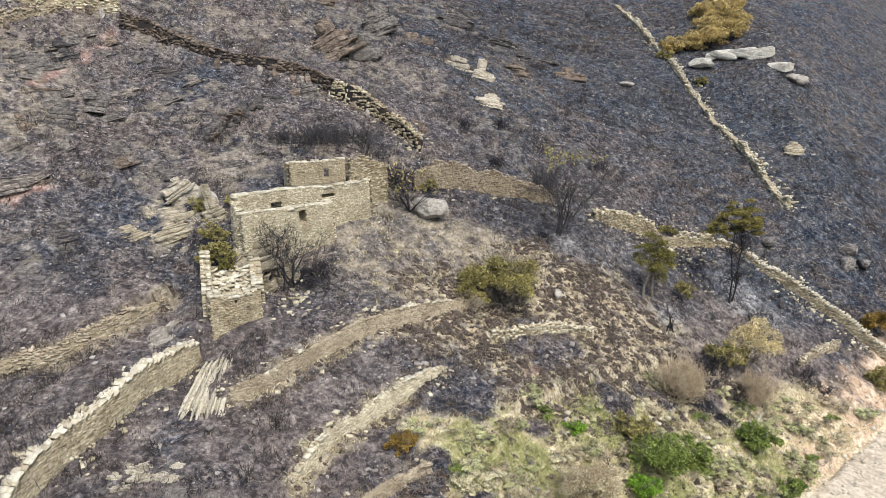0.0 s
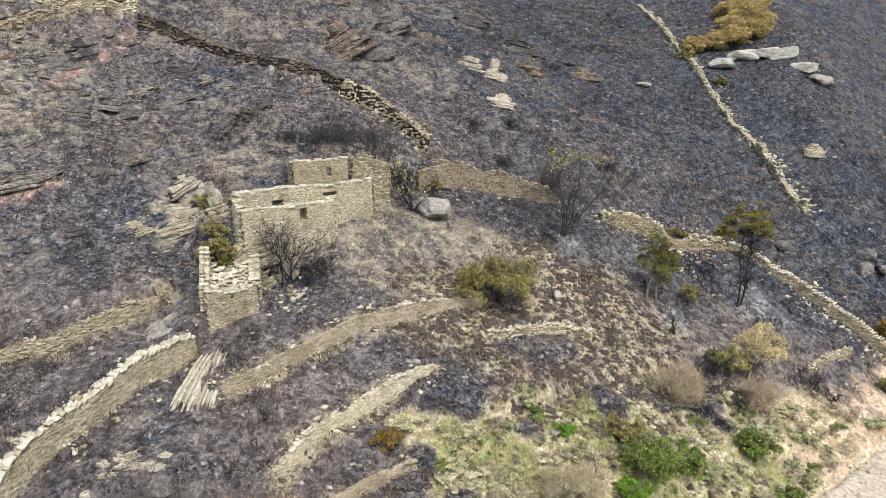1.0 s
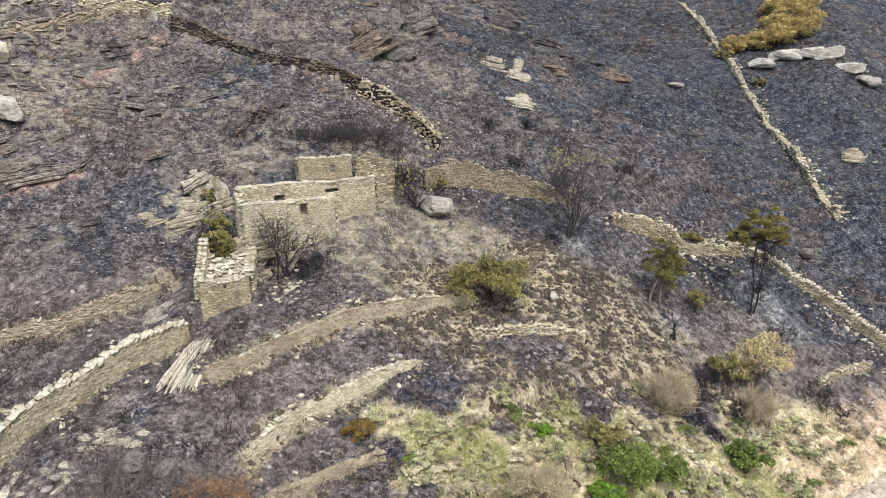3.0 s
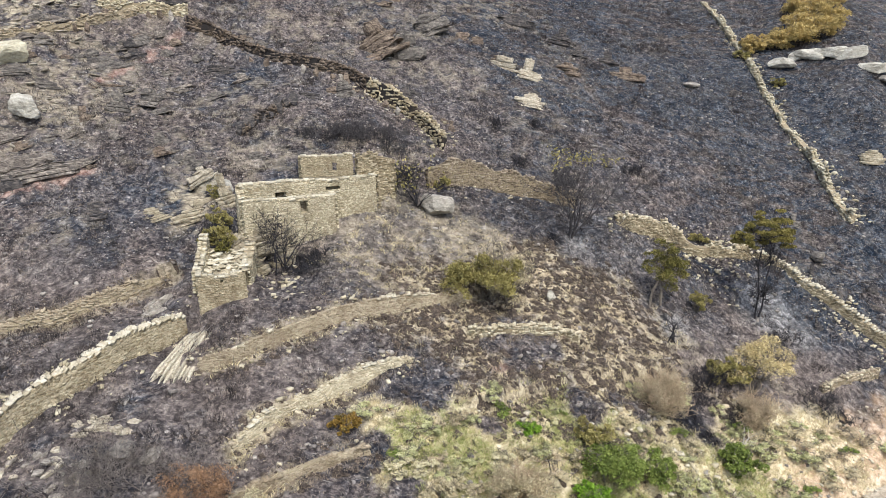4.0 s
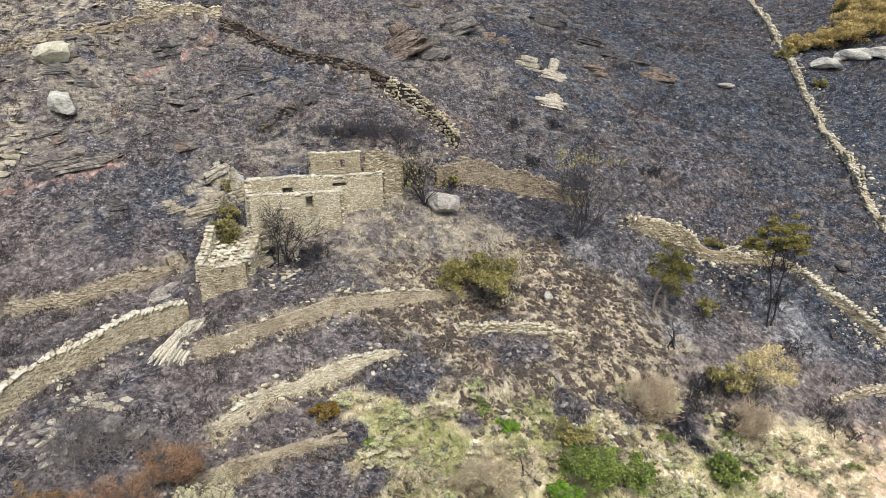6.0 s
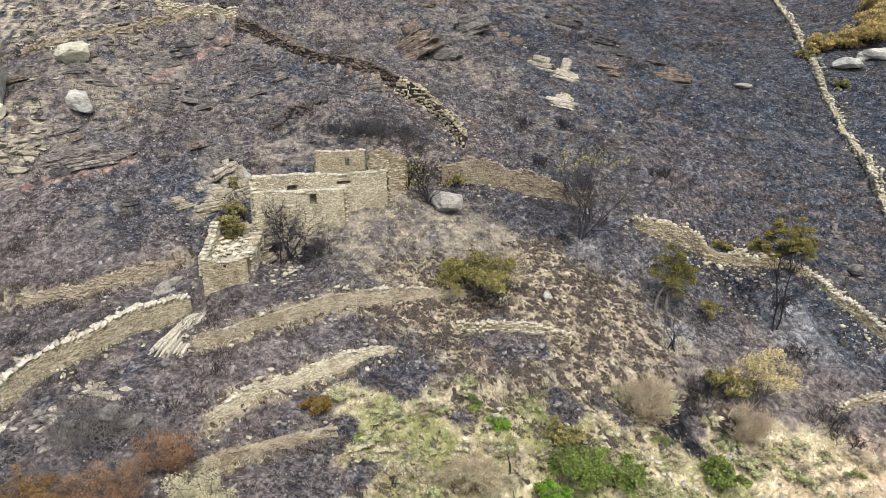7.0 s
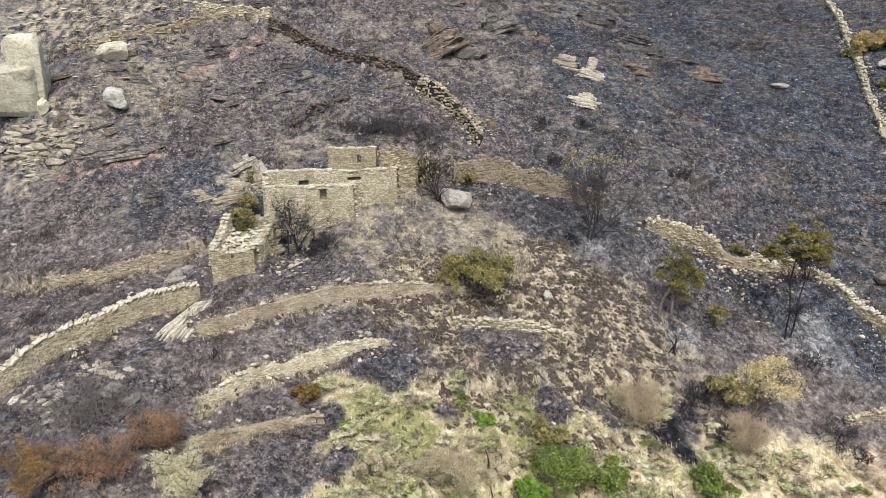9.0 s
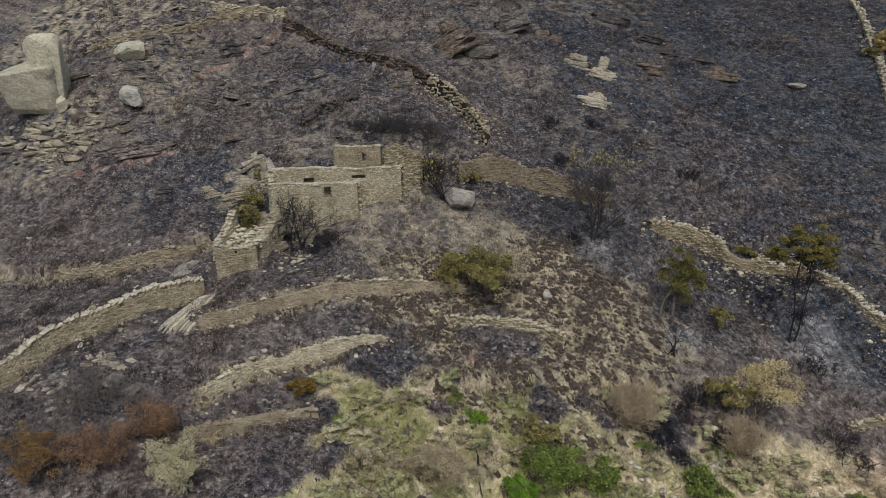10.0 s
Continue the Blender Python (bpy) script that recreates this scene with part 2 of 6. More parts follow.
# ---- the hillside as a height function ----
CUBE = (18.32, 17.59, 2.05, -2.74, -13.28, -1.45, -0.9, -1.16, 7.8, 0.37)
HUMMOCKS = ((-30, 65, 6, -1.78), (35, 90, 6, -1.81), (-45, 55, 6, 1.66), (50, 100, 6, 2.08), (25, 60, 6, -1.25),
            (-15, 45, 6, -1.15), (0, 80, 6, 1.18), (-10, 65, 6, 0.76), (10, 90, 6, 0.76), (30, 40, 6, -1.48),
            (35, 70, 6, -0.85), (-5, 30, 6, -0.78), (-45, 50, 6, 1.26), (-25, 75, 6, -0.7))


def slope_height(x, y):
    """The smooth hillside: a cubic surface with hummocks, carried on as a plane outside its middle."""
    xc, yc = np.clip(x, -55, 50), np.clip(y, 24, 108)
    u, v = xc / 40, (yc - 60) / 40
    z, k = 0.0, 0
    for i in range(4):
        for j in range(4 - i):
            z = z + CUBE[k] * u ** i * v ** j
            k += 1
    for a, b, s, h in HUMMOCKS:
        z = z + h * np.exp(-((xc - a) ** 2 + (yc - b) ** 2) / (2 * s * s))
    up, down = np.maximum(y - yc, 0), np.minimum(y - yc, 0)
    z = z + 260 * (1 - np.exp(-up * 0.42 / 260)) + 24 * (np.exp(down * 0.30 / 24) - 1)
    z = z - 40 * np.tanh((x - xc) * 0.22 / 40)
    return z


def lattice(i, j, seed):
    h = (i.astype(np.int64) * 374761393 + j.astype(np.int64) * 668265263 + seed * 974634541) & 0xFFFFFFFF
    h = ((h ^ (h >> 13)) * 1274126177) & 0xFFFFFFFF
    return ((h ^ (h >> 16)) & 0xFFFF) / 65535.0


def value_noise(x, y, seed=0):
    i, j = np.floor(x), np.floor(y)
    u, v = x - i, y - j
    u, v = u * u * (3 - 2 * u), v * v * (3 - 2 * v)
    a, b = lattice(i, j, seed), lattice(i + 1, j, seed)
    c, d = lattice(i, j + 1, seed), lattice(i + 1, j + 1, seed)
    return a + (b - a) * u + (c - a) * v + (a - b - c + d) * u * v


def fractal(x, y, seed=0, octaves=4, gain=0.5):
    z, amp, total = 0.0, 1.0, 0.0
    for k in range(octaves):
        z = z + amp * value_noise(x * 2 ** k + 17.3 * k, y * 2 ** k - 9.1 * k, seed + k)
        total += amp
        amp *= gain
    return z / total


def smooth(a, b, v):
    t = np.clip((v - a) / (b - a), 0, 1)
    return t * t * (3 - 2 * t)


def along(x, y, line, values=None):
    """Distance to a line of plan points (plus on its left, the uphill side of a line that runs east), and how far past its ends;
    with values for its points, also the value there."""
    best, side, past, val = None, None, None, None
    for k in range(len(line) - 1):
        (ax, ay), (bx, by) = line[k][:2], line[k + 1][:2]
        dx, dy = bx - ax, by - ay
        n = math.hypot(dx, dy)
        dx, dy = dx / n, dy / n
        s = (x - ax) * dx + (y - ay) * dy
        over = np.zeros_like(s)
        if k == 0:
            over = np.maximum(over, -s)
        if k == len(line) - 2:
            over = np.maximum(over, s - n)
        sc = np.clip(s, 0, n)
        d = np.hypot(x - ax - sc * dx, y - ay - sc * dy)
        c = (y - ay) * dx - (x - ax) * dy
        v = 0.0 if values is None else values[k] + (values[k + 1] - values[k]) * sc / n
        if best is None:
            best, side, past, val = d, c, over, v
        else:
            m = d < best
            best, side, past, val = np.where(m, d, best), np.where(m, c, side), np.where(m, over, past), np.where(m, v, val)
    signed = np.where(side >= 0, best, -best)
    return (signed, past) if values is None else (signed, past, val)


# terraces: line of the wall's face with the height of its top
BIG_WALL = ((-20.5, 23.2, 10.35), (-20.0, 24.9, 11.0), (-19.7, 27.0, 11.92), (-18.8, 29.1, 12.45), (-17.9, 31.4, 12.82), (-17.3, 33.6, 13.25), (-16.3, 36.0, 13.2), (-15.4, 37.4, 13.3))
LEFT_BANK = ((-33.0, 31.6, 13.6), (-27.0, 33.0, 13.7), (-22.4, 34.9, 14.0), (-20.5, 37.1, 14.65), (-19.4, 39.0, 14.95), (-18.6, 40.9, 15.2))
UPPER_BANK = ((-12.4, 33.9, 12.0), (-10.5, 34.9, 12.2), (-8.2, 38.0, 12.6), (-5.8, 40.7, 12.94), (-3.1, 42.7, 12.98), (0.0, 45.2, 12.8), (2.9, 47.2, 12.5))
MIDDLE_BANK = ((-8.1, 29.5, 9.0), (-7.6, 30.5, 9.45), (-6.82, 32.2, 9.85), (-4.98, 34.5, 9.82), (-3.45, 36.4, 10.1), (-2.0, 37.8, 10.4), (-0.1, 39.9, 10.4))
LOWER_BANK = ((-7.34, 26.0, 7.9), (-5.27, 28.3, 7.94), (-3.15, 30.5, 7.93), (-0.93, 32.4, 7.82))
SHORT_BANK = ((3.4, 43.7), (7.4, 45.9), (9.9, 47.1), (11.2, 46.8))
PATH_BANK = ((4.0, 37.2), (5.9, 38.8), (9.9, 42.1), (13.9, 44.8), (18.2, 47.5))
FIELD_WALL = ((-2.8, 58.2), (0.0, 60.1), (3.3, 61.2), (6.8, 62.2), (10.6, 62.8))
CROFT_WALL = ((-32.5, 70.6), (-30.0, 70.9), (-26.1, 70.1), (-22.0, 69.5), (-17.4, 69.4), (-14.2, 69.6), (-11.1, 68.2), (-8.4, 67.6), (-5.2, 66.4), (-2.3, 63.8))
HOUSE_LINE = ((-16.0, 45.1), (-10.0, 50.0), (-6.0, 53.2))
HUT_LINE = ((-14.9, 38.3), (-11.9, 40.1))
# line, rise above it (or nothing, where its tops are known), drop below it (or the wall's height), how far both reach
TERRACES = ((BIG_WALL, None, 1.5, 5.0, 3.0), (LEFT_BANK, None, 1.0, 4.0, 3.0), (UPPER_BANK, None, 0.95, 4.0, 2.5),
            (MIDDLE_BANK, None, 0.6, 3.5, 2.5), (LOWER_BANK, None, 0.45, 3.0, 2.5), (SHORT_BANK, 0.25, 0.3, 2.0, 2.0),
            (PATH_BANK, 0.25, 0.35, 2.0, 2.0), (FIELD_WALL, 0.45, 0.25, 4.0, 3.0), (CROFT_WALL, 0.45, 0.4, 3.0, 3.0),
            (HOUSE_LINE, 2.0, 0.1, 4.5, 2.0), (HUT_LINE, 0.9, -0.3, 4.5, 2.0))
ROAD_EDGE, ROAD_WAY, ROAD_Z = (25.4, 40.1), (0.788, 0.616), -0.95


def road_side(x, y):
    return -ROAD_WAY[1] * (x - ROAD_EDGE[0]) + ROAD_WAY[0] * (y - ROAD_EDGE[1])


def shaped_height(x, y):
    z = slope_height(x, y)
    for line, rise, drop, up, down in TERRACES:
        if rise is None:
            rises = [q[2] - 0.08 - float(slope_height(np.float64(q[0]), np.float64(q[1]))) for q in line]
            d, past, rise = along(x, y, line, rises)
            drop = drop - rise
        else:
            d, past = along(x, y, line)
        fade = np.exp(-(past / 1.4) ** 2)
        step = np.where(d > 0, rise * np.exp(-(np.maximum(d, 0) / up) ** 2), -drop * np.exp(-(np.minimum(d, 0) / down) ** 2))
        blend = smooth(-0.05, 0.25, d)
        low = -drop * np.exp(-(np.minimum(d, 0) / down) ** 2)
        z = z + fade * np.where(d < 0.25, low + (rise - low) * blend, step)
    d = road_side(x, y)
    cut = ROAD_Z + np.maximum(d, 0) * 0.85 + 0.5 * smooth(0, 0.6, d)
    z = np.where((d > 0) & (x > 10), np.minimum(z, cut), z)
    bed = smooth(-7.5, -5.0, d) * smooth(8, 14, x)
    return np.where(d <= 0, z + (ROAD_Z - z) * bed, z)


def ledges(x, y, z):
    """Thin outcropping strata that follow the slope."""
    where = smooth(0.5, 0.62, fractal(x * 0.09, y * 0.12, 41, 3)) * smooth(45, 52, y)
    where = np.maximum(where, 0.9 * smooth(-22, -28, x) * smooth(38, 42, y) * smooth(0.42, 0.55, fractal(x * 0.15, y * 0.15, 43, 2)))
    q = z / 0.85 + 1.3 * fractal(x * 0.12, y * 0.12, 47, 3) - x * 0.03
    f = q - np.floor(q)
    where = np.maximum(where, 0.8 * smooth(0, 8, x) * smooth(60, 68, y) * smooth(0.40, 0.56, fractal(x * 0.11, y * 0.13, 45, 3)))
    return where * (0.30 * (smooth(0.62, 0.78, f) - f) * smooth(0.35, 0.6, fractal(x * 0.45 + 0.2 * y, y * 0.45, 49, 2))), where


def ledge_edges(x, y, z):
    """The pale lips of the strata."""
    q = z / 0.85 + 1.3 * fractal(x * 0.12, y * 0.12, 47, 3) - x * 0.03
    f = q - np.floor(q)
    broken = smooth(0.44, 0.60, fractal(x * 0.22, y * 0.5, 53, 3, 0.6))
    return smooth(0.55, 0.70, f) * smooth(0.98, 0.84, f) * broken * ledges(x, y, z)[1]


def ground(x, y):
    x, y = np.asarray(x, float), np.asarray(y, float)
    z = shaped_height(x, y)
    quiet = smooth(-0.4, 1.2, road_side(x, y)) + smooth(10, 8, x)
    quiet = np.clip(quiet, 0.12, 1)
    rough = 0.55 * (fractal(x * 0.33, y * 0.33, 3, 3) - 0.5) + 0.46 * (fractal(x * 1.1 + y * 0.3, y * 1.3, 11, 3, 0.68) - 0.5)
    return z + quiet * rough + ledges(x, y, z)[0]


def ground_at(x, y):
    return float(ground(np.array([x]), np.array([y]))[0])


# ---- the ground, one sheet ----
def inside(x, y, line, warp=1.0, soft=0.8, seed=5):
    """How far a point lies to the right (downhill) of a line, with a ragged edge, as 0 to 1."""
    d, _ = along(x, y, line)
    return smooth(-soft, soft, -d + warp * 5 * (fractal(x * 0.45, y * 0.45, seed, 4, 0.6) - 0.5))


def blob(x, y, a, b, r, seed=9, soft=0.35):
    d = np.hypot(x - a, y - b) / r + 1.3 * (fractal(x * 0.5, y * 0.5, seed, 4, 0.6) - 0.5)
    return smooth(1 + soft, 1 - soft, d)


GREEN_EDGE = ((3.4, 20.0), (1.5, 29.6), (-2.8, 33.2), (-1.6, 35.2), (2.4, 36.4), (6.3, 39.0), (11.5, 42.9), (17.8, 47.0), (23.6, 48.6), (30.1, 49.9), (40.0, 52.0))
BLACK_PATCHES = ((0.7, 38.1, 2.9), (7.0, 44.3, 2.1), (8.8, 45.4, 1.3), (5.2, 44.0, 1.3), (11.8, 41.4, 1.3), (13.8, 43.4, 0.9), (19.2, 44.2, 1.3), (20.3, 43.6, 1.0),
                 (-3.1, 30.2, 1.8), (-1.0, 32.3, 1.2), (1.6, 30.3, 1.2), (5.6, 37.0, 0.9), (15.6, 43.0, 0.9), (20.0, 45.8, 1.3))
PITS = ((19.2, 44.2, 1.5), (20.3, 43.6, 0.9), (18.3, 53.4, 0.5), (8.9, 57.0, 0.8), (-6.2, 56.2, 1.2), (-10.0, 45.2, 1.0))
BLUE_PATCHES = ((29.0, 89.0, 7.0), (31.0, 98.0, 6.5), (23.0, 86.0, 4.5), (42.0, 92.0, 6.0), (48.0, 84.0, 6.0), (12.0, 100.0, 7.0), (22.0, 98.0, 5.0), (-22.0, 47.5, 3.5), (-26.0, 40.5, 3.0), (-24.0, 66.0, 3.0), (31.5, 61.5, 3.5), (43.0, 72.0, 4.5))


def zones(x, y):
    z = {}
    mottle = fractal(x * 1.5, y * 1.5, 21, 3, 0.55)
    below = inside(x, y, GREEN_EDGE)
    below = below * (0.25 + 0.75 * smooth(12, 24, y + 12 * (fractal(x * 0.12, y * 0.12, 58, 3) - 0.5)))
    mid = np.zeros_like(x)
    for a, b, r in ((3.0, 44.5, 5.0), (8.5, 47.5, 5.5), (13.0, 50.0, 5.0), (8.0, 51.5, 4.0), (13.5, 45.5, 4.0)):
        mid = np.maximum(mid, blob(x, y, a, b, r, 31, 0.4))
    z["tuft"] = np.maximum(mid, below * smooth(37.0, 39.0, y + 4 * (mottle - 0.5)) * smooth(26, 22, x) * smooth(0.38, 0.52, fractal(x * 0.3, y * 0.3, 57, 3)))
    mid = mid * smooth(0.47, 0.55, mottle) * 0.55
    tan = np.maximum(mid, below)
    # grass on the banks and the light streaks above them
    for line, weight in ((UPPER_BANK, 0.3), (MIDDLE_BANK, 0.45), (LOWER_BANK, 0.4), (SHORT_BANK, 0.7), (PATH_BANK, 0.7)):
        d, past = along(x, y, line)
        band = smooth(0.75, 0.2, np.abs(d + 0.2) + 1.8 * (mottle - 0.5)) * smooth(1.5, 0.5, past)
        tan = np.maximum(tan, weight * band)
    d, past = along(x, y, LEFT_BANK)
    tan = np.maximum(tan, 0.35 * smooth(0.9, 0.2, np.abs(d + 0.3) + 2 * (mottle - 0.5)) * smooth(1.5, 0.5, past))
    scorched = np.maximum(blob(x, y, -3.6, 49.6, 5.5, 35, 0.5), blob(x, y, 2.6, 52.0, 4.0, 36, 0.5)) * (0.3 + 0.7 * smooth(0.42, 0.58, fractal(x * 0.8, y * 1.1, 37, 4, 0.6)))
    tan = np.maximum(tan, 0.24 * scorched)
    z["dun"] = 0.7 * scorched
    black = np.zeros_like(x)
    for a, b, r in BLACK_PATCHES:
        black = np.maximum(black, blob(x, y, a, b, r, 33, 0.2))
    spots = 0.6 * smooth(0.65, 0.70, fractal(x * 0.7, y * 0.7, 51, 3)) * below * smooth(36, 40, y) * smooth(26, 22, x)
    black = np.maximum(black, spots)
    z["tan"] = tan * (1 - black)
    z["tuft"] = z["tuft"] * (1 - black)
    z["pit"] = 0.95 * np.maximum.reduce([blob(x, y, a, b, r, 34, 0.25) for a, b, r in PITS])
    z["blue"] = 0.85 * np.maximum.reduce([blob(x, y, a, b, r, 38, 0.6) for a, b, r in BLUE_PATCHES])
    z["red"] = np.zeros_like(x)
    for line in (((-35.4, 58.8), (-34.4, 62.6), (-32.9, 68.2)), ((-36.4, 42.9), (-34.0, 44.2), (-31.0, 46.6), (-29.6, 48.2))):
        d, past = along(x, y, line)
        z["red"] = np.maximum(z["red"], 0.72 * smooth(0.5, 0.1, np.abs(d) + 1.8 * (mottle - 0.5)) * smooth(1.5, 0.3, past))
    lush = np.maximum(blob(x, y, 3.5, 33.5, 3.6, 61), np.maximum(blob(x, y, 11.0, 37.6, 3.6, 62), blob(x, y, 9.0, 29.5, 5.5, 63)))
    lush = np.maximum(lush, np.maximum(blob(x, y, 17.0, 37.5, 4.0, 64), 0.7 * blob(x, y, 23.0, 40.0, 3.0, 65)))
    z["green"] = lush * below * (1 - black) * smooth(0.36, 0.54, fractal(x * 0.9, y * 0.9, 67, 4, 0.6)) * 0.75
    side = road_side(x, y)
    z["soil"] = smooth(-0.2, 0.5, side) * smooth(5.5, 3.2, side + 2.5 * (mottle - 0.5)) * smooth(24, 29, x + 4 * (mottle - 0.5)) * (0.35 + 0.6 * smooth(0.4, 0.55, fractal(x * 0.5, y * 0.5, 69, 4, 0.6)))
    z["red"] = np.maximum(z["red"], 0.5 * np.maximum(blob(x, y, 5.7, 41.4, 0.7, 39), blob(x, y, 5.6, 48.6, 0.9, 39)))
    z["trail"] = np.zeros_like(x)
    for line in (((11.8, 84.0), (14.3, 81.3), (16.9, 80.7), (20.7, 80.0), (27.5, 84.3), (34.5, 87.5)), ((12.6, 66.9), (16.7, 70.2), (20.8, 71.2), (25.4, 76.4)), ((-6.0, 46.5), (-3.4, 50.4), (-3.0, 53.0)), ((0.0, 50.0), (3.4, 53.6), (8.0, 54.5))):
        d, past = along(x + 1.2 * (fractal(x * 0.4, y * 0.4, 87, 3) - 0.5), y + 1.6 * (fractal(x * 0.4, y * 0.4, 88, 3) - 0.5), line)
        z["trail"] = np.maximum(z["trail"], 0.6 * smooth(0.6, 0.15, np.abs(d) + 2.2 * (mottle - 0.5)) * smooth(1.5, 0.3, past))
    z["road"] = smooth(0.35, -0.1, side + 0.8 * (mottle - 0.5)) * smooth(-7, -5.5, side) * smooth(8, 14, x)
    z["ash"] = np.maximum(0.7 * blob(x, y, 28.6, 59.8, 3.0, 71, 0.5), np.maximum(0.7 * blob(x, y, 18.9, 52.6, 1.6, 72, 0.5), 0.5 * blob(x, y, 10.6, 57.4, 1.8, 73, 0.5)))
    z["dun"] = np.maximum(z["dun"], 0.6 * smooth(-1, -6, x + 4 * (mottle - 0.5)) * smooth(43, 39, y) * smooth(0.30, 0.48, fractal(x * 0.35, y * 0.35, 74, 4, 0.6)))
    z["dun"] = np.maximum(z["dun"], 1.0 * np.maximum(blob(x, y, 28, 51.5, 6.0, 78, 0.5), blob(x, y, 21, 49, 4.0, 79, 0.5)))
    z["dun"] = np.maximum(z["dun"], (0.6 - 0.45 * smooth(0, 14, x) * smooth(62, 70, y)) * ledge_edges(x, y, shaped_height(x, y)))
    z["ash"] = np.maximum(z["ash"], 0.15 * blob(x, y, 14, 58.5, 5.0, 76, 0.5))
    dark = smooth(-3, 12, x + 0.8 * np.clip(y - 68, 0, 20) + 9 * (fractal(x * 0.12, y * 0.12, 75, 3) - 0.5)) * smooth(54, 63, y) * (1 - 0.5 * blob(x, y, 18, 70, 9.0, 80, 0.6))
    z["dark"] = np.clip(np.maximum(dark, 0.7 * smooth(0.58, 0.70, fractal(x * 0.13, y * 0.13, 77, 3))), 0, 1) * (1 - below)
    z["dark"] = np.maximum(z["dark"], 0.4 * black)
    pale = np.maximum(np.maximum(blob(x, y, -41, 44.2, 4.5, 81, 0.5), 0.6 * blob(x, y, -38, 57, 7.0, 84, 0.5)), np.maximum(blob(x, y, -19.5, 47.5, 2.6, 82, 0.5), np.maximum(blob(x, y, -47, 61.5, 7, 83, 0.5), np.maximum(blob(x, y, -57.5, 59, 7, 85, 0.5), blob(x, y, -42.5, 46.8, 4, 86, 0.5)))))
    z["rock"] = np.clip(np.maximum(0.8 * pale * smooth(0.4, 0.55, mottle), (0.32 - 0.24 * smooth(0, 14, x) * smooth(62, 70, y)) * ledges(x, y, shaped_height(x, y))[1] * smooth(0.5, 0.62, mottle)), 0, 1)
    return z


def spread(lo, hi, step, far):
    mid = np.arange(lo, hi + step / 2, step)
    out, d = [], step
    at = 0.0
    while at < far:
        d *= 1.22
        at += d
        out.append(at)
    out = np.array(out)
    return np.concatenate([(lo - out)[::-1], mid, hi + out])


def build_ground():
    xs = spread(-60.0, 56.0, 0.29, 2600)
    ys = np.concatenate([spread(18.0, 70.0, 0.25, 2600)[:-45], np.arange(70.5, 132, 0.5), 132 + np.cumsum(0.6 * 1.22 ** np.arange(36))])
    ys = np.unique(np.round(ys, 4))
    gx, gy = np.meshgrid(xs, ys)
    x, y = gx.ravel(), gy.ravel()
    z = ground(x, y)
    nx, ny = len(xs), len(ys)
    i = np.arange(nx - 1)[None, :] + nx * np.arange(ny - 1)[:, None]
    quads = np.stack([i, i + 1, i + nx + 1, i + nx], -1).reshape(-1, 4)
    me = quick_mesh("ground", np.stack([x, y, z], 1), quads)
    for name, v in zones(x, y).items():
        a = me.attributes.new(name, "FLOAT", "POINT")
        a.data.foreach_set("value", np.clip(v, 0, 1).astype(np.float32))
    me.polygons.foreach_set("use_smooth", np.ones(len(quads), bool))
    me.materials.append(GROUND)
    return tagged(new("ground", me), "burnt rocky hillside with ash, dry grass and a dirt track", "ground", kind="structure")


def quick_mesh(name, verts, faces):
    """A mesh from arrays of vertices and of faces with the same number of corners."""
    me = bpy.data.meshes.new(name)
    verts, faces = np.asarray(verts, np.float32), np.asarray(faces, np.int32)
    n, k = faces.shape
    me.vertices.add(len(verts))
    me.vertices.foreach_set("co", verts.ravel())
    me.loops.add(n * k)
    me.loops.foreach_set("vertex_index", faces.ravel())
    me.polygons.add(n)
    me.polygons.foreach_set("loop_start", np.arange(0, n * k, k, dtype=np.int32))
    me.update(calc_edges=True)
    me.validate()
    return me


build_ground()


def part(name, me, material, parent=None, label="", kind=""):
    """Links a mesh as one object under a thing or a part."""
    if material and not me.materials:
        me.materials.append(material)
    ob = new(name, me)
    ob.parent = parent
    return tagged(ob, label, kind=kind)


def empty(name, x, y, z, label, category, group=""):
    ob = new(name)
    ob.location = (x, y, z)
    ob.empty_display_size = 0.3
    return tagged(ob, label, category, group)


# ---- dry-stone masonry ----
CORNERS = np.array([(sx, sy, sz) for sz in (-1, 1) for sy in (-1, 1) for sx in (-1, 1)], float)
BOX = np.array([(0, 2, 3, 1), (4, 5, 7, 6), (0, 1, 5, 4), (2, 6, 7, 3), (0, 4, 6, 2), (1, 3, 7, 5)])


def stone_meshes(tag, count=7, jitter=0.2, seed=1):
    rng = np.random.default_rng(seed)
    out = []
    for _ in range(count):
        v = CORNERS * (1 + rng.uniform(-jitter, 0.05, (8, 3)))
        out.append(quick_mesh(tag, v, BOX))
    return out


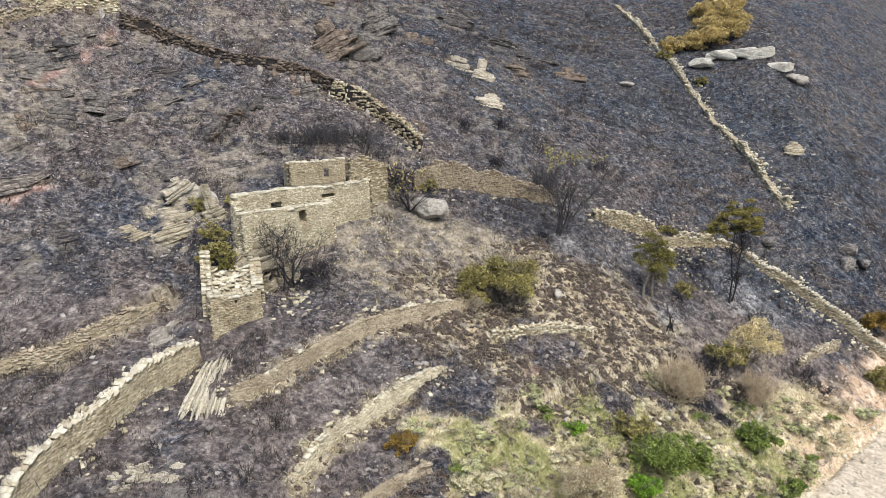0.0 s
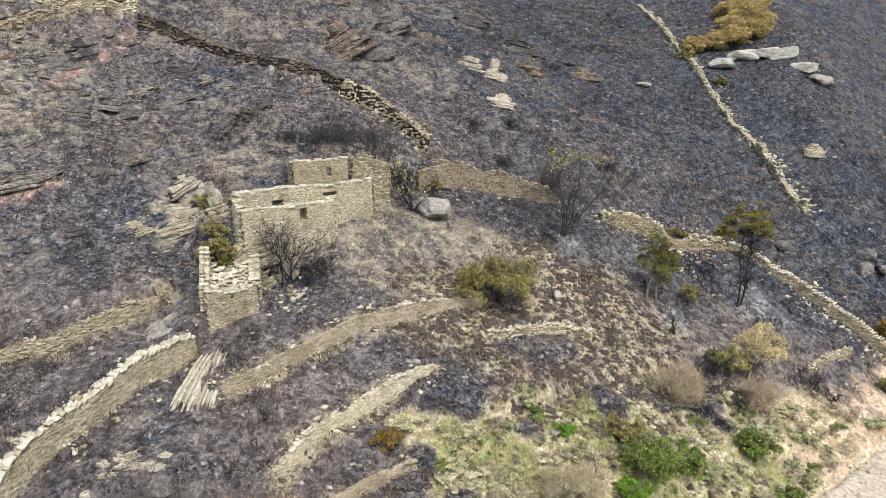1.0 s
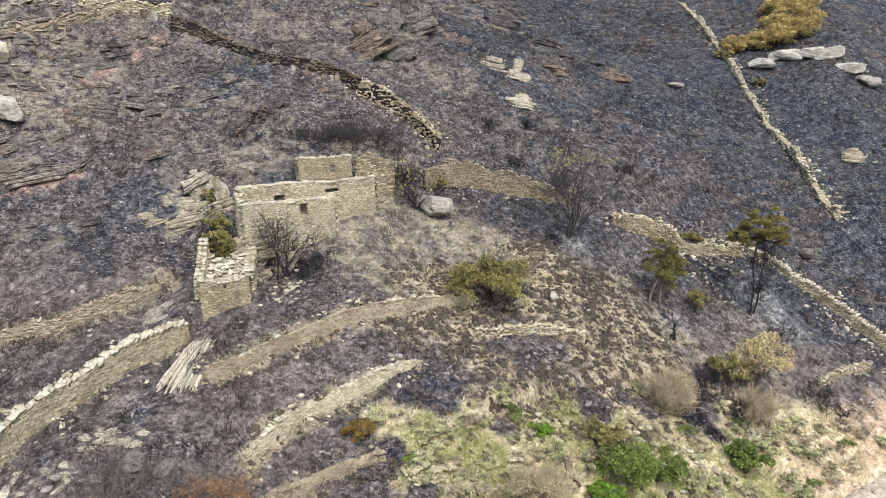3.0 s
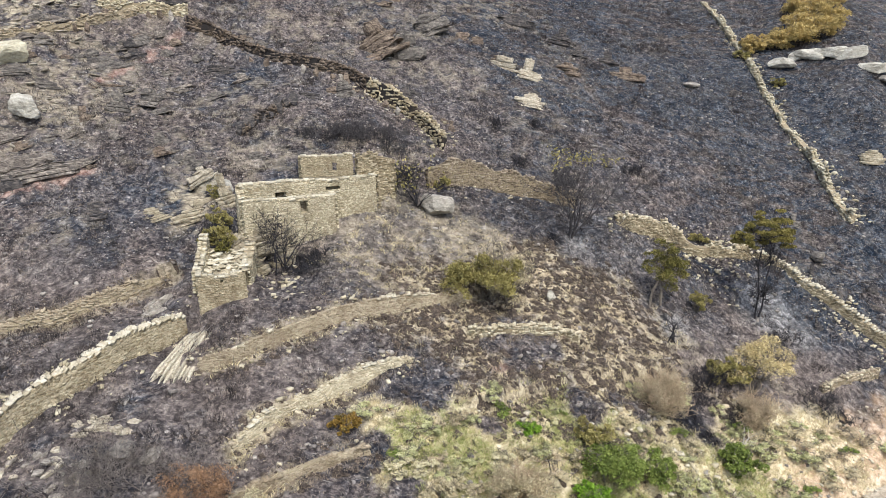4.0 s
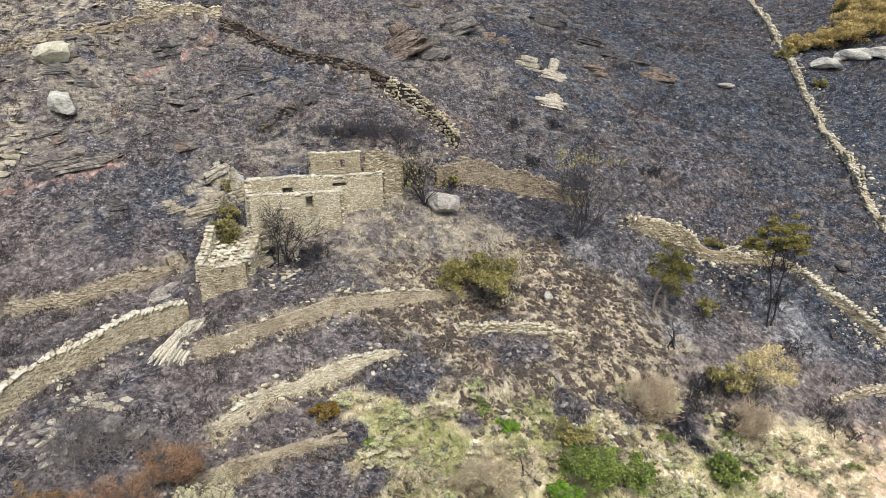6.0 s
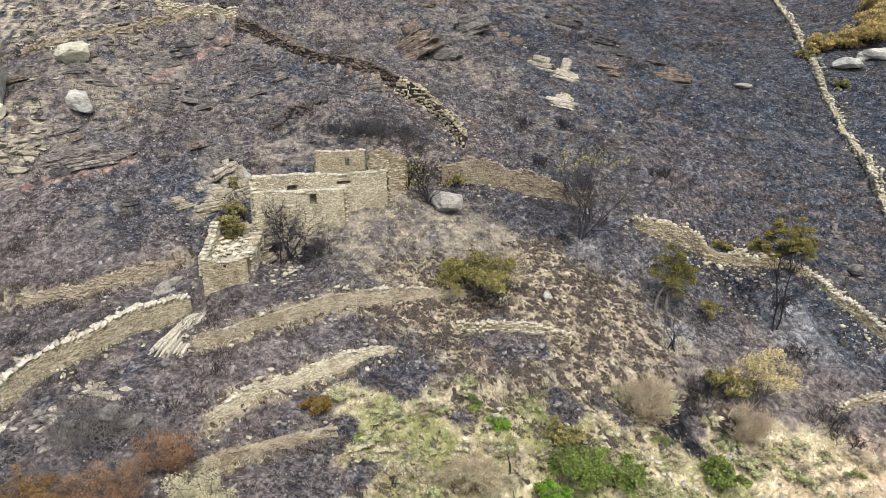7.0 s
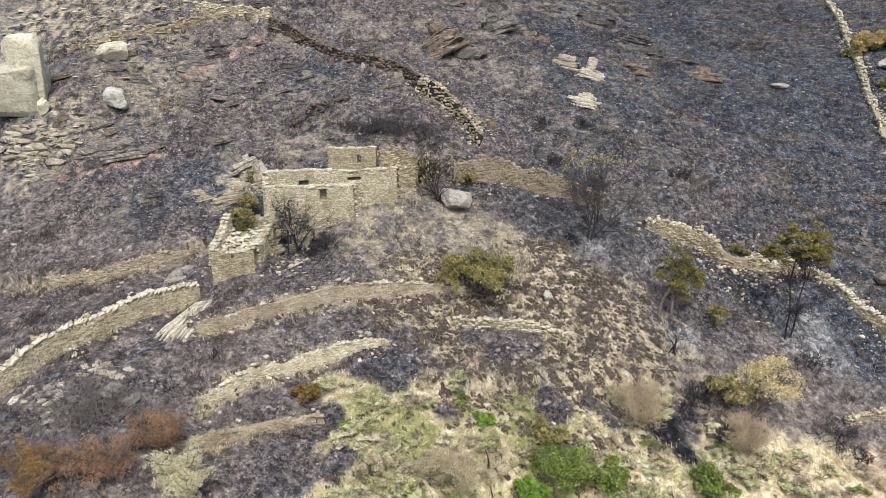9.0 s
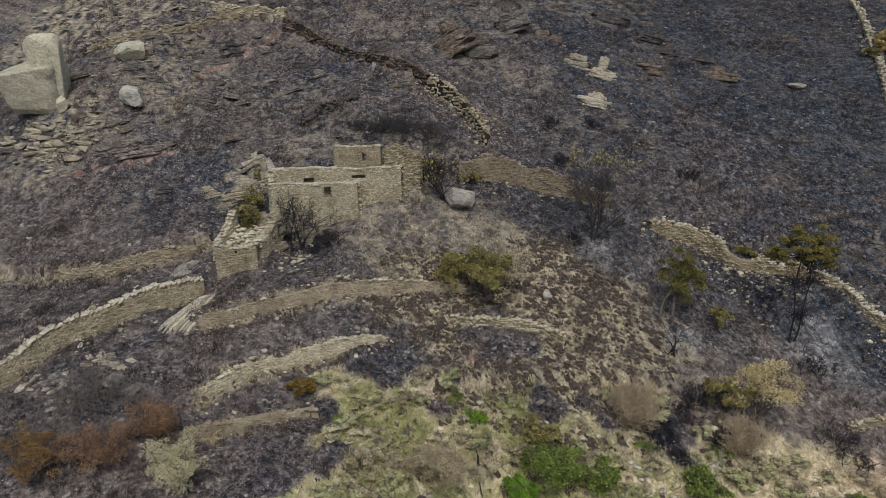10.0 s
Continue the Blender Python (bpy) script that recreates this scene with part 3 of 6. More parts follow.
class Stones:
    """Gathers stones as frames (middle, three half axes), then makes some single and joins the rest."""

    def __init__(self, seed):
        self.rng = np.random.default_rng(seed)
        self.mid, self.ax = [], []

    def add(self, mid, a, b, c):
        self.mid.append(mid)
        self.ax.append((a, b, c))

    def build(self, parent, material, single=0, near=None, name="stone", jitter=0.13):
        if not self.mid:
            return
        mid, ax = np.array(self.mid, float), np.array(self.ax, float)
        back = parent.matrix_world.translation if parent.parent is None else parent.parent.matrix_world.translation
        order = np.arange(len(mid))
        if near is not None and single < len(mid):
            order = np.argsort(np.hypot(mid[:, 0] - near[0], mid[:, 1] - near[1]))
        shapes = [m for m in stone_meshes(name, 7, jitter, int(self.rng.integers(1e6)))]
        for m in shapes:
            m.materials.append(material)
        for k in order[:single]:
            ob = new(name, shapes[int(k) % len(shapes)])
            ob.parent = parent
            a = ax[k]
            ob.matrix_basis = Matrix([[a[0][i], a[1][i], a[2][i], mid[k][i] - back[i]] for i in range(3)] + [[0, 0, 0, 1]])
        rest = order[single:]
        if len(rest):
            v = CORNERS[None] * (1 + self.rng.uniform(-jitter, 0.05, (len(rest), 8, 3)))
            co = mid[rest][:, None] + np.einsum("nci,nij->ncj", v, ax[rest]) - np.array(back)
            faces = (BOX[None] + 8 * np.arange(len(rest))[:, None, None]).reshape(-1, 4)
            part(name + "work", quick_mesh(name + "work", co.reshape(-1, 3), faces), material, parent, kind="stuff")


def resample(pts, step):
    """Points along a line of (x, y, ...) at an even step."""
    p = np.array(pts, float)
    s = np.concatenate([[0], np.cumsum(np.hypot(*np.diff(p[:, :2], axis=0).T))])
    u = np.linspace(0, s[-1], max(2, int(round(s[-1] / step)) + 1))
    return u, np.stack([np.interp(u, s, p[:, k]) for k in range(p.shape[1])], 1)


def wall_body(name, pts, thick, holes, origin, batter):
    """The wall's inside: a swept prism, a little smaller than its facing, with its openings left out. pts: x, y, foot, top."""
    u, p = resample(pts, 0.35)
    cuts = sorted({a for h in holes for a in h[:2]})
    if cuts:
        keep = [v for v in u if all(abs(v - c) > 0.12 for c in cuts)]
        u2 = np.array(sorted(keep + cuts))
        p = np.stack([np.interp(u2, u, p[:, k]) for k in range(4)], 1)
        u = u2
    d = np.gradient(p[:, :2], axis=0)
    d /= np.hypot(d[:, 0], d[:, 1])[:, None]
    nrm = np.stack([-d[:, 1], d[:, 0]], 1)
    h = thick / 2 - 0.012
    verts, faces = [], []

    def cell(k, z0, z1):
        b = len(verts)
        for q in (k, k + 1):
            for sgn in (-1, 1):
                for z in (z0[q - k], z1[q - k]):
                    verts.append((*(p[q, :2] + sgn * (h + batter * 0.5 * max(p[q, 3] - z, 0)) * nrm[q]), z))
        faces.extend([(b, b + 4, b + 5, b + 1), (b + 2, b + 3, b + 7, b + 6), (b + 1, b + 5, b + 7, b + 3), (b, b + 2, b + 6, b + 4),
                      (b, b + 1, b + 3, b + 2), (b + 4, b + 6, b + 7, b + 5)])

    for k in range(len(u) - 1):
        foot, top = p[k:k + 2, 2], p[k:k + 2, 3] - 0.09
        inside_holes = [hh for hh in holes if hh[0] - 1e-6 <= u[k] and u[k + 1] <= hh[1] + 1e-6]
        if inside_holes:
            _, _, a, b = inside_holes[0]
            cell(k, foot, np.array([a, a]))
            if (top > b + 0.02).all():
                cell(k, np.array([b, b]), top)
        else:
            cell(k, foot, top)
    bm = bmesh.new()
    vs = [bm.verts.new(v) for v in np.array(verts) - np.array(origin)]
    for f in faces:
        bm.faces.new([vs[i] for i in f])
    bmesh.ops.remove_doubles(bm, verts=bm.verts, dist=0.004)
    me = bpy.data.meshes.new(name)
    bm.to_mesh(me)
    bm.free()
    return me


def stone_wall(name, pts, thick, material, core, label="", category="wall", group="", parent=None, course=0.12, length=0.34, holes=(),
               ragged=0.12, coping="flat", single=0, near=None, seed=0, batter=0.05, sides=(-1, 1), coping_single=0, cap=None, lean=0.0, loose=0.0):
    """A wall of laid stones. pts: x, y, foot, top along its middle line."""
    rng = np.random.default_rng(seed + 100)
    origin = np.array((pts[0][0], pts[0][1], pts[0][2])) if parent is None else np.array(parent.matrix_world.translation)
    me = wall_body(name, pts, thick, holes, origin, batter)
    body = part(name, me, core, parent, label if parent is not None else "")
    if parent is None:
        body.location = origin
        tagged(body, label, category, group)
    bpy.context.view_layer.update()
    st = Stones(seed)
    u, p = resample(pts, 0.1)
    tops = p[:, 3] + ragged * (fractal(u * 0.8, u * 0 + seed, seed, 3, 0.6) - 0.5) * 2
    low, high = p[:, 2].min(), tops.max()
    d = np.gradient(p[:, :2], axis=0)
    d /= np.hypot(d[:, 0], d[:, 1])[:, None]
    for sgn in sides:
        z = low
        while z < high:
            c = course * rng.uniform(0.6, 1.5)
            s = -rng.uniform(0, length)
            while s < u[-1]:
                w = length * math.exp(rng.normal(-0.12, 0.42))
                m = s + w / 2
                s += w
                if m < 0 or m > u[-1]:
                    continue
                k = min(int(m / u[-1] * (len(u) - 1)), len(u) - 1)
                if z + c * 0.6 > tops[k] or z + c < p[k, 2]:
                    continue
                if any(a - w * 0.42 < m < b + w * 0.42 and z + c > lo and z < hi for a, b, lo, hi in holes):
                    continue
                t = np.array((d[k, 0], d[k, 1], 0))
                n = np.array((-d[k, 1], d[k, 0], 0)) * sgn
                deep = 0.11
                out = thick / 2 - deep + rng.normal(0, 0.013 + 0.06 * loose) + batter * (p[k, 3] - z) * 0.5
                tip = rng.normal(0, 0.12 + 0.2 * loose) + lean
                zz = np.array((0, 0, 1.0))
                t2 = t * math.cos(tip) + zz * math.sin(tip)
                z2 = zz * math.cos(tip) - t * math.sin(tip)
                mid = np.array((p[k, 0], p[k, 1], z + c / 2)) + n * out
                st.add(mid, t2 * w * 0.53, n * deep, z2 * c * rng.uniform(0.46, 0.64))
            z += c
    st.build(body, material, single, near)
    # the top course
    st = Stones(seed + 7)
    s = 0.0
    while s < u[-1]:
        w = rng.uniform(0.17, 0.34) if coping == "tilted" else rng.uniform(0.2, 0.55)
        k = min(int((s + w / 2) / u[-1] * (len(u) - 1)), len(u) - 1)
        t = np.array((d[k, 0], d[k, 1], 0))
        n = np.array((-d[k, 1], d[k, 0], 0))
        zz = np.array((0, 0, 1.0))
        base = np.array((p[k, 0], p[k, 1], tops[k]))
        if loose:
            for q in range(3):
                m = np.array(Euler((rng.normal(0, 0.35), rng.normal(0, 0.35), rng.uniform(0, 3))).to_matrix())
                r = rng.uniform(0.08, 0.24) * (0.6 + 0.4 * loose)
                st.add(base + n * (q - 1) * thick * 0.36 + n * rng.normal(0, 0.08) + zz * rng.normal(-0.02, 0.07), m[:, 0] * r, m[:, 1] * r * rng.uniform(0.5, 0.9), m[:, 2] * r * rng.uniform(0.25, 0.5))
        elif coping == "worn":
            # only some of the top stones are left
            if fractal(np.array([s * 0.5]), np.array([seed + 0.5]), seed, 3, 0.6)[0] > 0.5:
                for q in (-0.3, 0.2):
                    tip = rng.normal(0, 0.15)
                    st.add(base + n * (q * thick + rng.normal(0, 0.05)) + zz * rng.normal(-0.03, 0.03), (t + zz * tip) * rng.uniform(0.08, 0.22), n * rng.uniform(0.08, 0.18), (zz - t * tip) * rng.uniform(0.03, 0.07))
        elif coping == "flat":
            rows = 2 if thick > 0.5 else 1
            for q in range(rows):
                off = 0 if rows == 1 else (q - 0.5) * thick * 0.52
                tip = rng.normal(0, 0.06)
                hh = rng.uniform(0.05, 0.1)
                st.add(base + n * (off + rng.normal(0, 0.03)) + zz * (rng.normal(-0.02, 0.03)), (t + zz * tip) * w * 0.52,
                       n * thick / rows * rng.uniform(0.46, 0.56), (zz - t * tip) * hh)
        else:
            # thick stones set on edge, in two uneven rows
            for q in (-0.25, 0.25):
                tip = rng.normal(0.5, 0.25)
                st.add(base + zz * rng.normal(0.05, 0.04) + n * (q * thick + rng.normal(0, 0.04)) + t * rng.normal(0, 0.05), (t * math.cos(tip) + zz * math.sin(tip)) * rng.uniform(0.12, 0.2),
                       n * thick * rng.uniform(0.24, 0.36), (zz * math.cos(tip) - t * math.sin(tip)) * rng.uniform(0.05, 0.095))
        s += w
    st.build(body, cap or material, coping_single, near, "coping_stone")
    return body


def line_wall(line, rise, sink=0.5, shift=0.0, above=None, wobble=0.0, seed=0):
    """Wall points along a plan line: its foot below the ground in front, its top so far above the ground behind."""
    _, p = resample(line, 0.8)
    d = np.gradient(p[:, :2], axis=0)
    d /= np.hypot(d[:, 0], d[:, 1])[:, None]
    n = np.stack([-d[:, 1], d[:, 0]], 1)
    mid = p[:, :2] + n * shift
    front, behind = mid - n * 0.75, mid + n * 0.75
    lo = np.minimum(ground(front[:, 0], front[:, 1]), ground(mid[:, 0], mid[:, 1])) - sink
    hi = np.maximum(ground(front[:, 0], front[:, 1]), ground(behind[:, 0], behind[:, 1]))
    hi = np.convolve(np.pad(hi, 2, mode="edge"), np.ones(5) / 5, "valid")
    r = np.interp(np.linspace(0, 1, len(hi)), np.linspace(0, 1, len(rise)), rise) if isinstance(rise, tuple) else rise
    top = hi + r + wobble * (fractal(np.arange(len(hi)) * 0.6, np.zeros(len(hi)) + seed, seed, 2) - 0.5)
    return [(a, b, c, e) for (a, b), c, e in zip(mid, lo, top)]


def bank_wall(line, ends=(0.0, 0.0), shift=0.12, over=0.0):
    """Wall points for a terrace whose tops are known; ends: how far its two ends have sunk."""
    _, p = resample(line, 0.8)
    d = np.gradient(p[:, :2], axis=0)
    d /= np.hypot(d[:, 0], d[:, 1])[:, None]
    n = np.stack([-d[:, 1], d[:, 0]], 1)
    mid, front = p[:, :2] + n * shift, p[:, :2] - n * 0.6
    lo = np.minimum(ground(front[:, 0], front[:, 1]), ground(mid[:, 0], mid[:, 1])) - 0.4
    u = np.linspace(0, 1, len(p))
    top = p[:, 2] + over - ends[0] * np.clip(1 - u / 0.2, 0, 1) - ends[1] * np.clip(1 - (1 - u) / 0.2, 0, 1)
    return [(a, b, min(c, e - 0.3), e) for (a, b), c, e in zip(mid, lo, top)]


def masonry():
    stone_wall("terrace_wall", bank_wall(BIG_WALL, (0.0, 0.2), over=-0.05), 0.62, STONE_OCHRE, CORE_HOUSE,
               "tall pale dry-stone terrace wall with tilted coping slabs", "terrace wall", single=230, coping="tilted", coping_single=90, near=(-18.5, 31.5),
               course=0.07, length=0.23, seed=11, ragged=0.1, batter=0.16, cap=COPING, lean=0.02)
    stone_wall("terrace_wall", bank_wall(LEFT_BANK[1:], (0.6, 0.5)), 0.4, STONE_DUN, CORE_HOUSE,
               "low collapsing ochre terrace wall across burnt ground", "terrace wall", single=120, near=(-21, 39), course=0.075, length=0.3, seed=12, loose=0.4, ragged=0.5, batter=0.4)
    stone_wall("terrace_wall", bank_wall(UPPER_BANK, (0.2, 0.5)), 0.34, STONE_DUN, CORE_HOUSE,
               "long low terrace wall below the ruined hut", "terrace wall", single=200, near=(-6, 42), course=0.06, length=0.22, seed=13, ragged=0.3, batter=0.4, cap=COPING, coping="worn")
    stone_wall("terrace_wall", bank_wall(MIDDLE_BANK, (0.3, 0.4)), 0.4, STONE_PALE, CORE_HOUSE,
               "low pale terrace wall beside dry grass", "terrace wall", single=200, near=(-6.5, 33), course=0.065, length=0.22, seed=14, ragged=0.36, batter=0.45, cap=COPING, coping="worn")
    stone_wall("terrace_wall", bank_wall(LOWER_BANK, (0.2, 0.3)), 0.3, STONE_DUN, CORE_HOUSE,
               "lowest overgrown terrace wall of the slope", "terrace wall", single=120, near=(-4, 30), course=0.06, length=0.22, seed=15, ragged=0.3, batter=0.45, coping="worn")
    stone_wall("terrace_wall", line_wall(SHORT_BANK, -0.12, shift=0.1), 0.4, STONE_PALE, CORE_PALE,
               "short tumbled terrace edge between burnt tufts", "terrace wall", single=60, near=(8, 46.5), course=0.12, seed=16, loose=0.5, ragged=0.25)
    stone_wall("field_wall", line_wall(FIELD_WALL, (0.5, 1.1, 0.6, 0.55, 0.2)), 0.6, STONE_BROWN, CORE_PALE,
               "ochre dry-stone field wall behind a burnt tree", "field wall", single=250, near=(5, 59.4), course=0.085, length=0.22, seed=17, loose=0.25, ragged=0.6)
    # dark stone paints in the shade on this retaining face
    stone_wall("field_wall", line_wall(CROFT_WALL[:7], (0.1, 0.25, 0.2, 0.3, 0.25), shift=0.1), 0.42, STONE_SOOT_SHADE, CORE_SOOT,
               "field wall climbing the burnt slope, its shaded face painted dark", "field wall", single=200, near=(-17, 69), course=0.15, length=0.4, seed=18, loose=1.0, ragged=0.25)
    stone_wall("field_wall", line_wall(CROFT_WALL[6:], (0.4, 0.75, 0.4, 0.8, 0.4), shift=0.1), 0.6, STONE_OCHRE, CORE_SOOT,
               "broken end of the field wall in stepped heaps", "field wall", single=100, near=(-6, 66.5), course=0.15, length=0.4, seed=19, loose=1.0, ragged=0.5)
    mid_wall = ((14.6, 62.7), (15.7, 62.5), (17.6, 63.3), (19.8, 63.8), (21.3, 63.4), (23.5, 64.0), (26.3, 65.3), (27.6, 65.7))
    stone_wall("field_wall", line_wall(mid_wall, (0.3, 0.7, 0.9, 0.75, 0.1, 0.35, -0.1, -0.1)), 0.8, STONE_OCHRE, CORE_PALE,
               "tumbledown field wall in ochre heaps on the burnt slope", "field wall", single=200, near=(19, 64), course=0.1, length=0.26, seed=20, loose=0.7, ragged=1.0, cap=STONE_PALE)
    end_wall = ((28.2, 66.1), (30.6, 66.0), (32.2, 64.2), (34.4, 62.9), (36.4, 61.3), (38.2, 60.0), (40.0, 58.4), (41.6, 56.6))
    stone_wall("field_wall", line_wall(end_wall, (0.2, 0.5, 0.75, 0.7)), 0.6, STONE_OCHRE, CORE_PALE,
               "pale field wall with slanting coping curving downhill", "field wall", single=150, near=(38, 59), course=0.1, length=0.32, seed=26, coping="tilted", ragged=0.2, cap=COPING, coping_single=50)
    far_wall = ((31.1, 126.4), (33.0, 115.2), (33.9, 106.3), (34.3, 102.0), (34.9, 96.8), (36.0, 92.9), (36.2, 90.4), (37.1, 86.8), (37.8, 83.3), (38.1, 78.6), (38.7, 75.4), (39.6, 74.2))
    stone_wall("field_wall", line_wall(far_wall, (0.2, 0.5, 0.6, 0.1, 0.5, 0.1, 0.6, 0.7, 0.5)), 0.65, STONE_PALE, CORE_PALE,
               "pale field wall running straight up the black slope", "field wall", single=150, near=(38.5, 80), course=0.17, length=0.42, seed=21, loose=1.0, ragged=0.9, cap=COPING)
    stone_wall("field_wall", line_wall(((31.0, 52.9), (33.5, 54.6), (36.4, 56.4)), (0.05, 0.25, 0.15)), 0.4, STONE_DUN, CORE_PALE,
               "short pale wall above the road cutting", "field wall", single=60, near=(34, 55), course=0.12, seed=22, loose=0.3, ragged=0.2, cap=STONE_PALE)
    stone_wall("field_wall", line_wall(((-48.5, 54.8), (-43.0, 61.0), (-40.2, 65.0), (-37.5, 68.8)), (0.0, 0.1, 0.1, 0.2)), 0.6, STONE_DUN, CORE_PALE,
               "low stone wall with upright slabs near the boulders", "field wall", single=100, near=(-41, 64), course=0.12, length=0.34, seed=23, loose=0.8, ragged=0.7)
    stone_wall("field_wall", line_wall(((-41.0, 67.6), (-37.0, 69.6), (-33.0, 71.8)), (0.05, 0.25, 0.15)), 0.7, STONE_PALE, CORE_PALE,
               "pale wall of stones at the top of the croft", "field wall", single=100, near=(-36, 70), course=0.14, length=0.36, seed=24, loose=1.0, ragged=0.9)


def ruined_hut():
    hut = empty("ruined_hut", -14.0, 40.5, ground_at(-14.0, 40.5), "roofless pale stone hut ruin on the slope", "ruin")
    bpy.context.view_layer.update()
    fx, fy = 0.859, 0.512
    front = [(-14.75, 38.5, 12.3, 15.78), (-13.9, 39.0, 12.3, 15.42), (-13.2, 39.45, 12.3, 15.38), (-12.05, 40.15, 12.3, 15.66)]
    stone_wall("front_wall", front, 0.62, STONE_OCHRE, CORE_HOUSE, "ochre laid front wall", parent=hut, holes=((1.45, 1.65, 14.95, 15.2),), single=280,
               near=(-13.5, 39), course=0.064, length=0.18, seed=31, ragged=0.05, cap=COPING, batter=0.03)
    left = [(-14.95, 38.75, 12.6, 15.72), (-15.3, 39.8, 12.8, 16.1), (-15.7, 41.0, 13.3, 16.8), (-16.05, 42.1, 13.8, 17.7)]
    stone_wall("side_wall", left, 0.6, STONE_PALE, CORE_HOUSE, "stepped side wall", parent=hut, single=150, near=(-15.3, 40), course=0.1, length=0.3, seed=32, ragged=0.12, cap=COPING)
    o = np.array(hut.matrix_world.translation)
    v = np.array([(-14.7, 38.8, 12.5), (-12.3, 40.2, 12.5), (-13.0, 43.4, 13.0), (-15.8, 42.0, 13.0), (-14.7, 38.8, 14.85), (-12.3, 40.2, 14.8), (-13.0, 43.4, 16.1), (-15.8, 42.0, 16.5)])
    part("rubble_floor", quick_mesh("rubble_floor", v - o, [(4, 5, 6, 7), (0, 1, 5, 4), (1, 2, 6, 5), (2, 3, 7, 6), (3, 0, 4, 7)]), ROCK_PALE, hut, "pale rubble filling the hut")
    st = Stones(39)
    rng = np.random.default_rng(39)
    for _ in range(130):
        a, b = rng.uniform(0.05, 0.95, 2)
        q = (v[4] * (1 - a) + v[5] * a) * (1 - b) + (v[7] * (1 - a) + v[6] * a) * b
        m = np.array(Euler(rng.uniform(-0.5, 0.5, 3)).to_matrix()) @ np.array(Euler((0, 0, rng.uniform(0, 3))).to_matrix())
        s = rng.uniform(0.08, 0.28)
        st.add(q + (0, 0, rng.uniform(0, 0.1)), m[:, 0] * s, m[:, 1] * s * 0.7, m[:, 2] * s * 0.4)
    st.build(hut, COPING, 130, None, "fallen_stone")
    right = [(-12.25, 40.5, 12.6, 15.66), (-12.6, 41.6, 12.8, 15.9), (-12.95, 42.7, 13.3, 16.3), (-13.2, 43.5, 13.8, 16.7)]
    stone_wall("side_wall", right, 0.75, STONE_PALE, CORE_HOUSE, "tumbled side wall", parent=hut, single=150, near=(-12.4, 41), course=0.11, length=0.32, seed=33, ragged=0.25, cap=COPING)


def ruined_house():
    house = empty("ruined_house", -10.5, 48.5, ground_at(-10.5, 48.5), "two-storey roofless house ruin of pale schist", "ruin")
    bpy.context.view_layer.update()
    low = [(-14.3, 44.9, 15.6, 19.45), (-12.0, 47.0, 15.4, 19.25), (-10.4, 48.5, 15.4, 19.15), (-8.85, 49.85, 15.4, 19.1)]
    stone_wall("lower_wall", low, 0.6, STONE_PALE, CORE_HOUSE, "lower front wall with a window", parent=house, holes=((4.45, 5.1, 17.95, 18.9),), single=280,
               near=(-10.5, 48.3), course=0.064, length=0.18, seed=41, ragged=0.1, cap=COPING, batter=0.02)
    up = [(-15.1, 46.1, 16.5, 20.5), (-12.0, 48.6, 16.5, 20.4), (-9.0, 51.0, 16.2, 20.15), (-6.3, 53.2, 16.6, 20.2)]
    stone_wall("upper_wall", up, 0.6, STONE_PALE, CORE_HOUSE, "upper front wall with small windows", parent=house,
               holes=((2.7, 3.6, 18.85, 19.55), (6.9, 8.1, 19.3, 19.6)), single=280, near=(-9, 51), course=0.064, length=0.18, seed=42, ragged=0.05, cap=COPING, batter=0.02)
    left = [(-14.45, 45.2, 15.6, 19.45), (-15.0, 45.9, 15.8, 20.4)]
    stone_wall("end_wall", left, 0.55, STONE_PALE, CORE_HOUSE, "short end wall", parent=house, single=50, course=0.1, length=0.3, seed=43, cap=COPING)
    right = [(-8.85, 49.9, 15.4, 19.1), (-9.3, 50.6, 15.6, 19.15)]
    stone_wall("end_wall", right, 0.5, STONE_PALE, CORE_HOUSE, "short end wall", parent=house, single=50, course=0.1, length=0.3, seed=44, cap=COPING)
    room = [(-12.1, 51.5, 18.6, 21.95), (-10.5, 52.05, 18.6, 21.9), (-8.05, 52.85, 18.4, 22.0)]
    stone_wall("room_wall", room, 0.6, STONE_OCHRE, CORE_HOUSE, "wall of the top room with a niche", parent=house, holes=((2.55, 2.95, 20.6, 21.3),),
               single=200, near=(-10, 52), course=0.064, length=0.18, seed=45, ragged=0.12, cap=COPING, batter=0.02)
    back = [(-12.2, 51.8, 18.6, 21.8), (-12.9, 53.6, 18.8, 21.2)]
    stone_wall("room_side_wall", back, 0.55, STONE_OCHRE, CORE_HOUSE, "side wall of the top room", parent=house, single=50, course=0.1, length=0.3, seed=46, ragged=0.2)
    ruin = [(-7.7, 52.9, 17.8, 21.6), (-6.6, 53.6, 17.8, 21.9), (-5.0, 54.6, 17.2, 21.4)]
    stone_wall("ruined_wall", ruin, 0.65, STONE_OCHRE, CORE_PALE, "crumbling sooty ochre wall", parent=house, single=120, course=0.09, length=0.3, seed=47, ragged=0.7, loose=0.5)
    side = [(-6.2, 53.4, 16.8, 20.2), (-5.0, 54.7, 16.8, 20.9)]
    stone_wall("ruined_wall", side, 0.6, STONE_OCHRE, CORE_PALE, "crumbling sooty ochre wall", parent=house, single=80, course=0.09, length=0.3, seed=48, ragged=0.5, loose=0.5)
    # earth floor between the lower and the upper wall
    o = np.array(house.matrix_world.translation)
